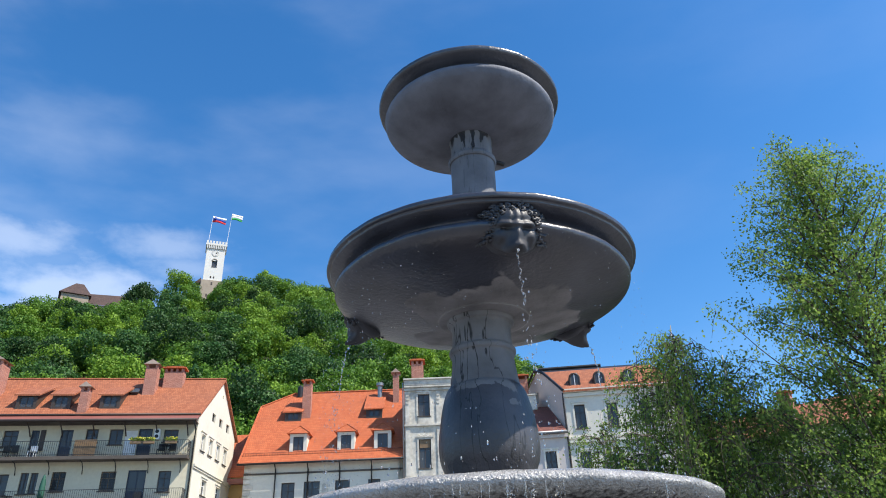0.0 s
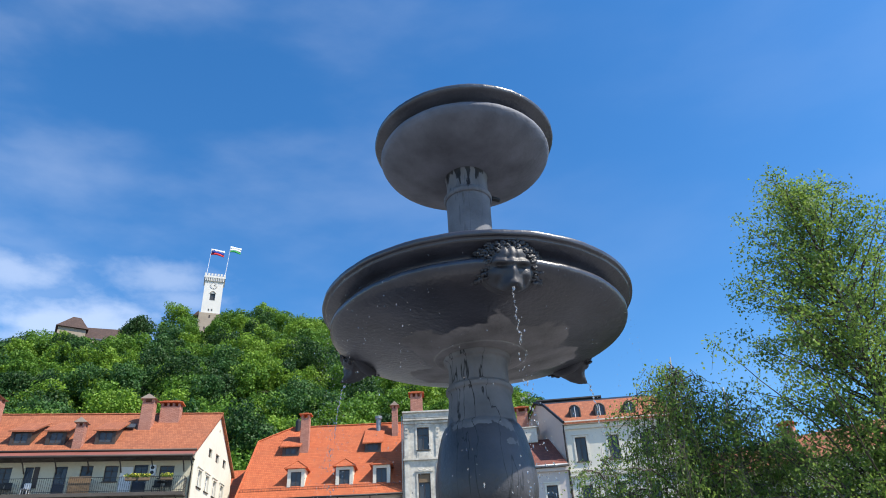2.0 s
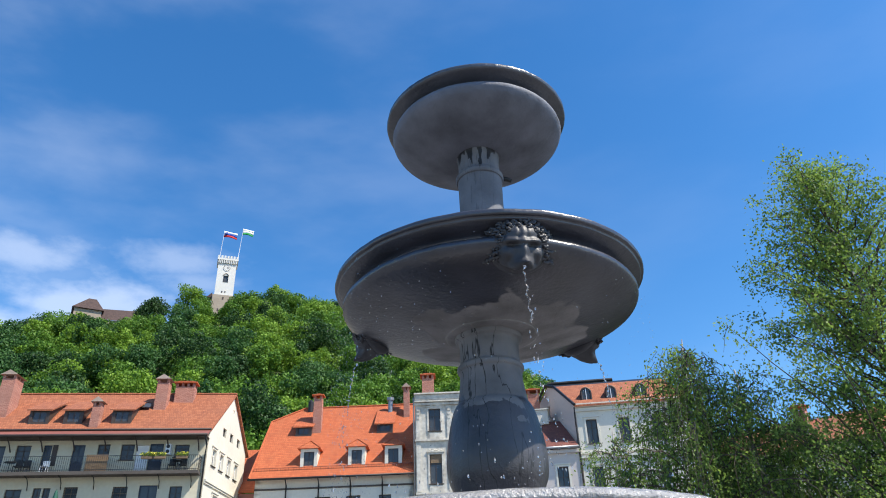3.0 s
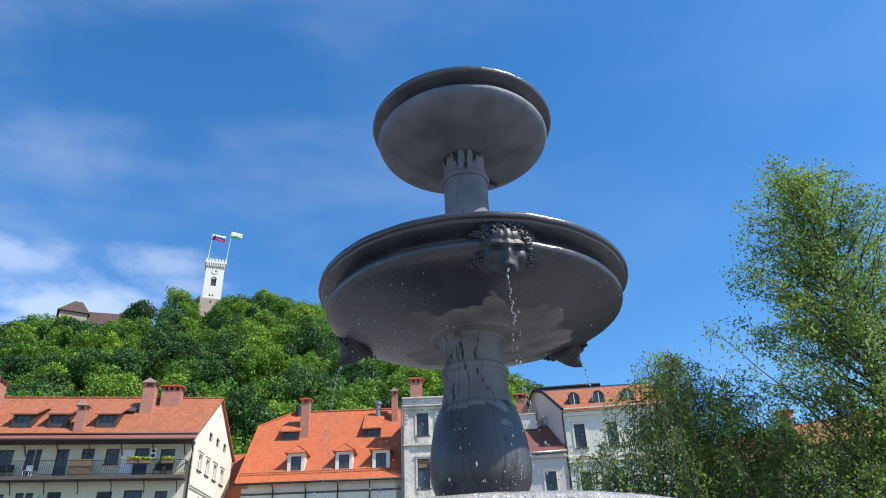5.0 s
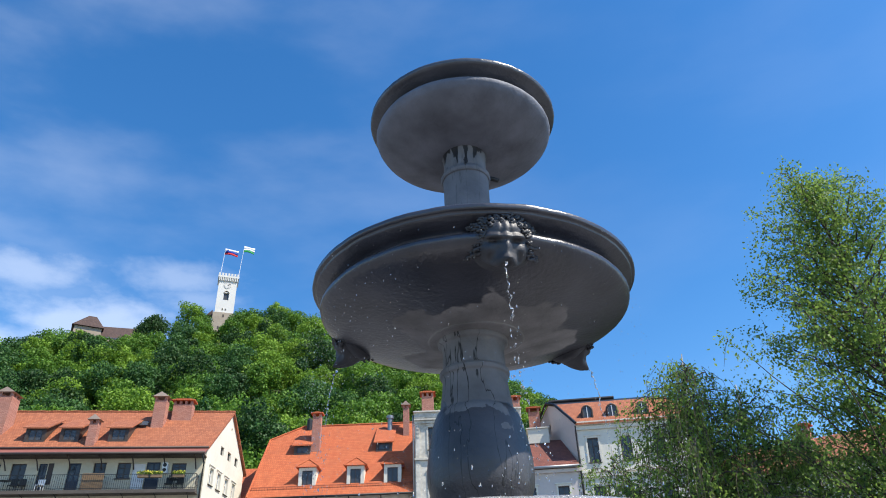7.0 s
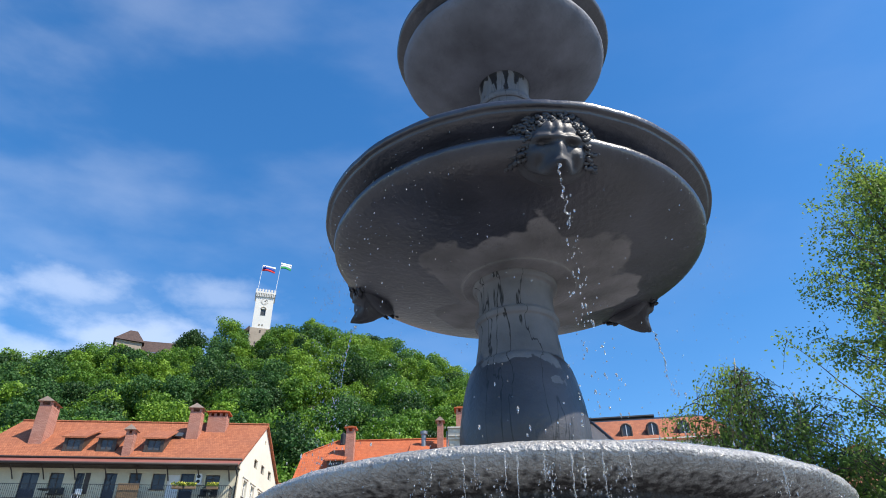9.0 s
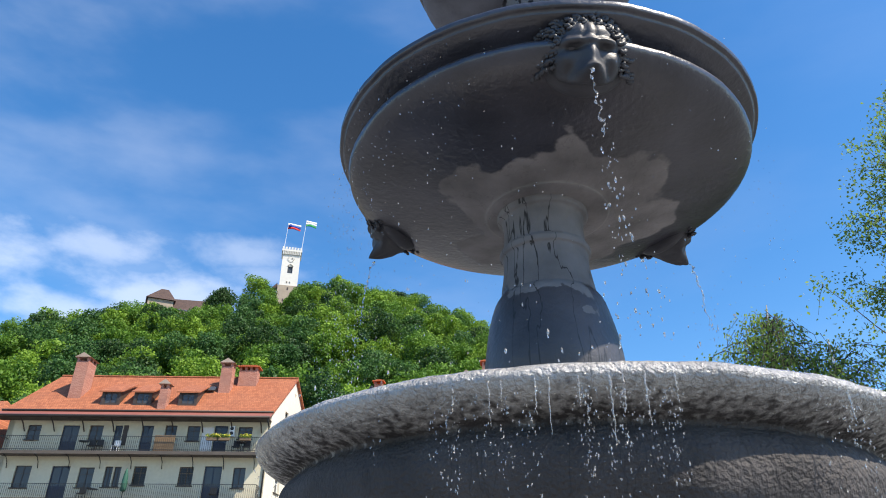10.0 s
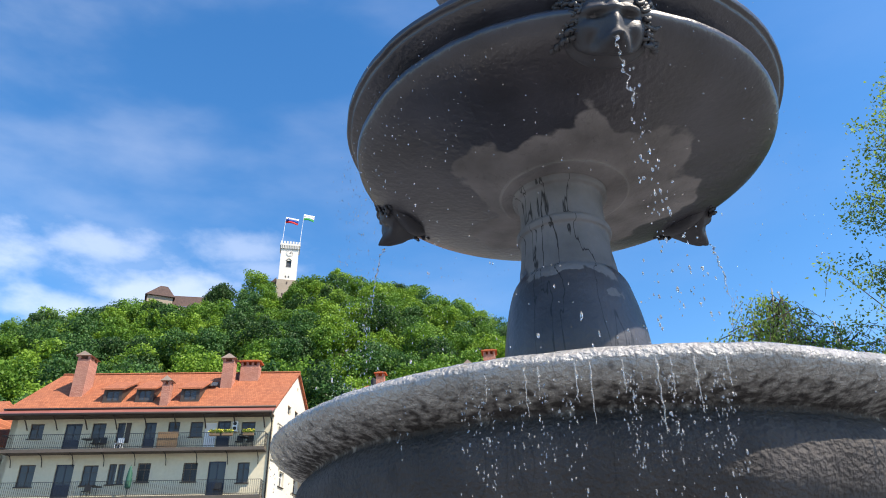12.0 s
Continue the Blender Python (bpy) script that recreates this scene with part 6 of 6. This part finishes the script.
def build_water():
    rng = np.random.default_rng(5)
    heads = [radians(-79 + 120 * k) for k in range(3)]
    for a in heads:
        out = np.array([math.cos(a), math.sin(a), 0])
        mouth = out * 0.838 + [0, 0, 2.985]
        bm = bmesh.new()
        n = 60
        line, rad = [], []
        for i in range(n):
            f = i / (n - 1)
            line.append(tuple(mouth + out * 0.06 * math.sqrt(f) + np.array([0.012 * noise.noise((f * 13, a, 0)), 0.010 * noise.noise((f * 13, a, 5)), -0.30 * f])))
            rad.append(max(0.0006, 0.0060 * (1 - 0.6 * f) * (0.55 + 1.5 * noise.noise((f * 27, a, 9)))))
        tube(bm, line, rad, 8)
        part_ob = part("water_jet", bm, "water", None, "", True)
        tagged(part_ob, "thin broken jet of clear water from a lion's mouth", "water jet", "fountain jets")
    pts, rad = [], []
    for a in heads:
        out = np.array([math.cos(a), math.sin(a), 0])
        n = 110
        f = rng.uniform(0, 1, n)
        c = (out * 0.915 + [0, 0, 2.80])[None] + np.outer(0.03 * f, out) + np.stack([rng.normal(size=n) * 0.012 * (1 + 2.5 * f), rng.normal(size=n) * 0.012 * (1 + 2.5 * f), -0.72 * f ** 0.8], 1)
        pts.append(c)
        rad.append(rng.uniform(0.0010, 0.0032, n))
    # drip off the rim of the middle bowl
    n = 700
    a = radians(205) + rng.normal(size=n) * 0.55
    c = np.stack([0.83 * np.cos(a), 0.83 * np.sin(a), rng.uniform(2.1, 3.16, n)], 1) + rng.normal(size=(n, 3)) * 0.03
    pts.append(c)
    rad.append(rng.uniform(0.0006, 0.0017, n))
    n = 600
    a = rng.uniform(0, 2 * math.pi, n)
    c = np.stack([0.83 * np.cos(a), 0.83 * np.sin(a), rng.uniform(2.05, 3.16, n)], 1) + rng.normal(size=(n, 3)) * 0.03
    pts.append(c)
    rad.append(rng.uniform(0.0006, 0.0015, n))
    # splash round the foot of the stem and over the lower rim
    n = 420
    a = rng.uniform(0, 2 * math.pi, n)
    q = rng.uniform(0.28, 0.95, n)
    pts.append(np.stack([q * np.cos(a), q * np.sin(a), 2.03 + rng.exponential(0.06, n)], 1))
    rad.append(rng.uniform(0.0012, 0.0035, n))
    drop_cloud("water_drops", np.concatenate(pts), np.concatenate(rad), "sparkling drops falling from the bowls", "water drops", 8)
    # strings of drops under the lower rim
    pts, rad = [], []
    for _ in range(130):
        a = rng.uniform(0, 2 * math.pi) if rng.uniform() < 0.25 else radians(rng.choice((-104, -97, -92, -88, -84, -81, -78, -52)) + rng.normal() * 1.6)
        k = int(rng.integers(4, 16))
        z0 = 1.965
        fall = rng.uniform(0.1, 0.55)
        z = z0 - fall * np.sort(rng.uniform(0, 1, k)) ** 1.3
        pts.append(np.stack([1.006 * np.cos(a) + rng.normal(size=k) * 0.006, 1.006 * np.sin(a) + rng.normal(size=k) * 0.006, z], 1))
        rad.append(rng.uniform(0.0007, 0.0019, k))
    drop_cloud("rim_drips", np.concatenate(pts), np.concatenate(rad), "strings of drops dripping off the lower basin", "water drops", 9)

    # unbroken threads of water at the lip
    for angle, fall in ((-103, 0.10), (-98.5, 0.16), (-97, 0.08), (-93, 0.13), (-91.5, 0.2), (-88, 0.11), (-84.5, 0.24), (-83, 0.12), (-80.5, 0.18), (-77, 0.1), (-53, 0.12)):
        bm = bmesh.new()
        q = radians(angle)
        n = 14
        line = [(1.022 * math.cos(q) + 0.004 * noise.noise((i * 0.5, angle, 0)), 1.022 * math.sin(q) + 0.004 * noise.noise((i * 0.5, angle, 7)), 1.985 - 0.6 * fall * i / (n - 1)) for i in range(n)]
        tube(bm, line, [max(0.0006, 0.0028 * (1 - 0.6 * i / (n - 1)) * (0.7 + 0.9 * noise.noise((i * 0.9, angle, 3)))) for i in range(n)], 6)
        ob = part("water_thread", bm, "water", None, "", True)
        tagged(ob, "thread of water running off the rough lower rim", "water thread", "threads of water")


build_water()
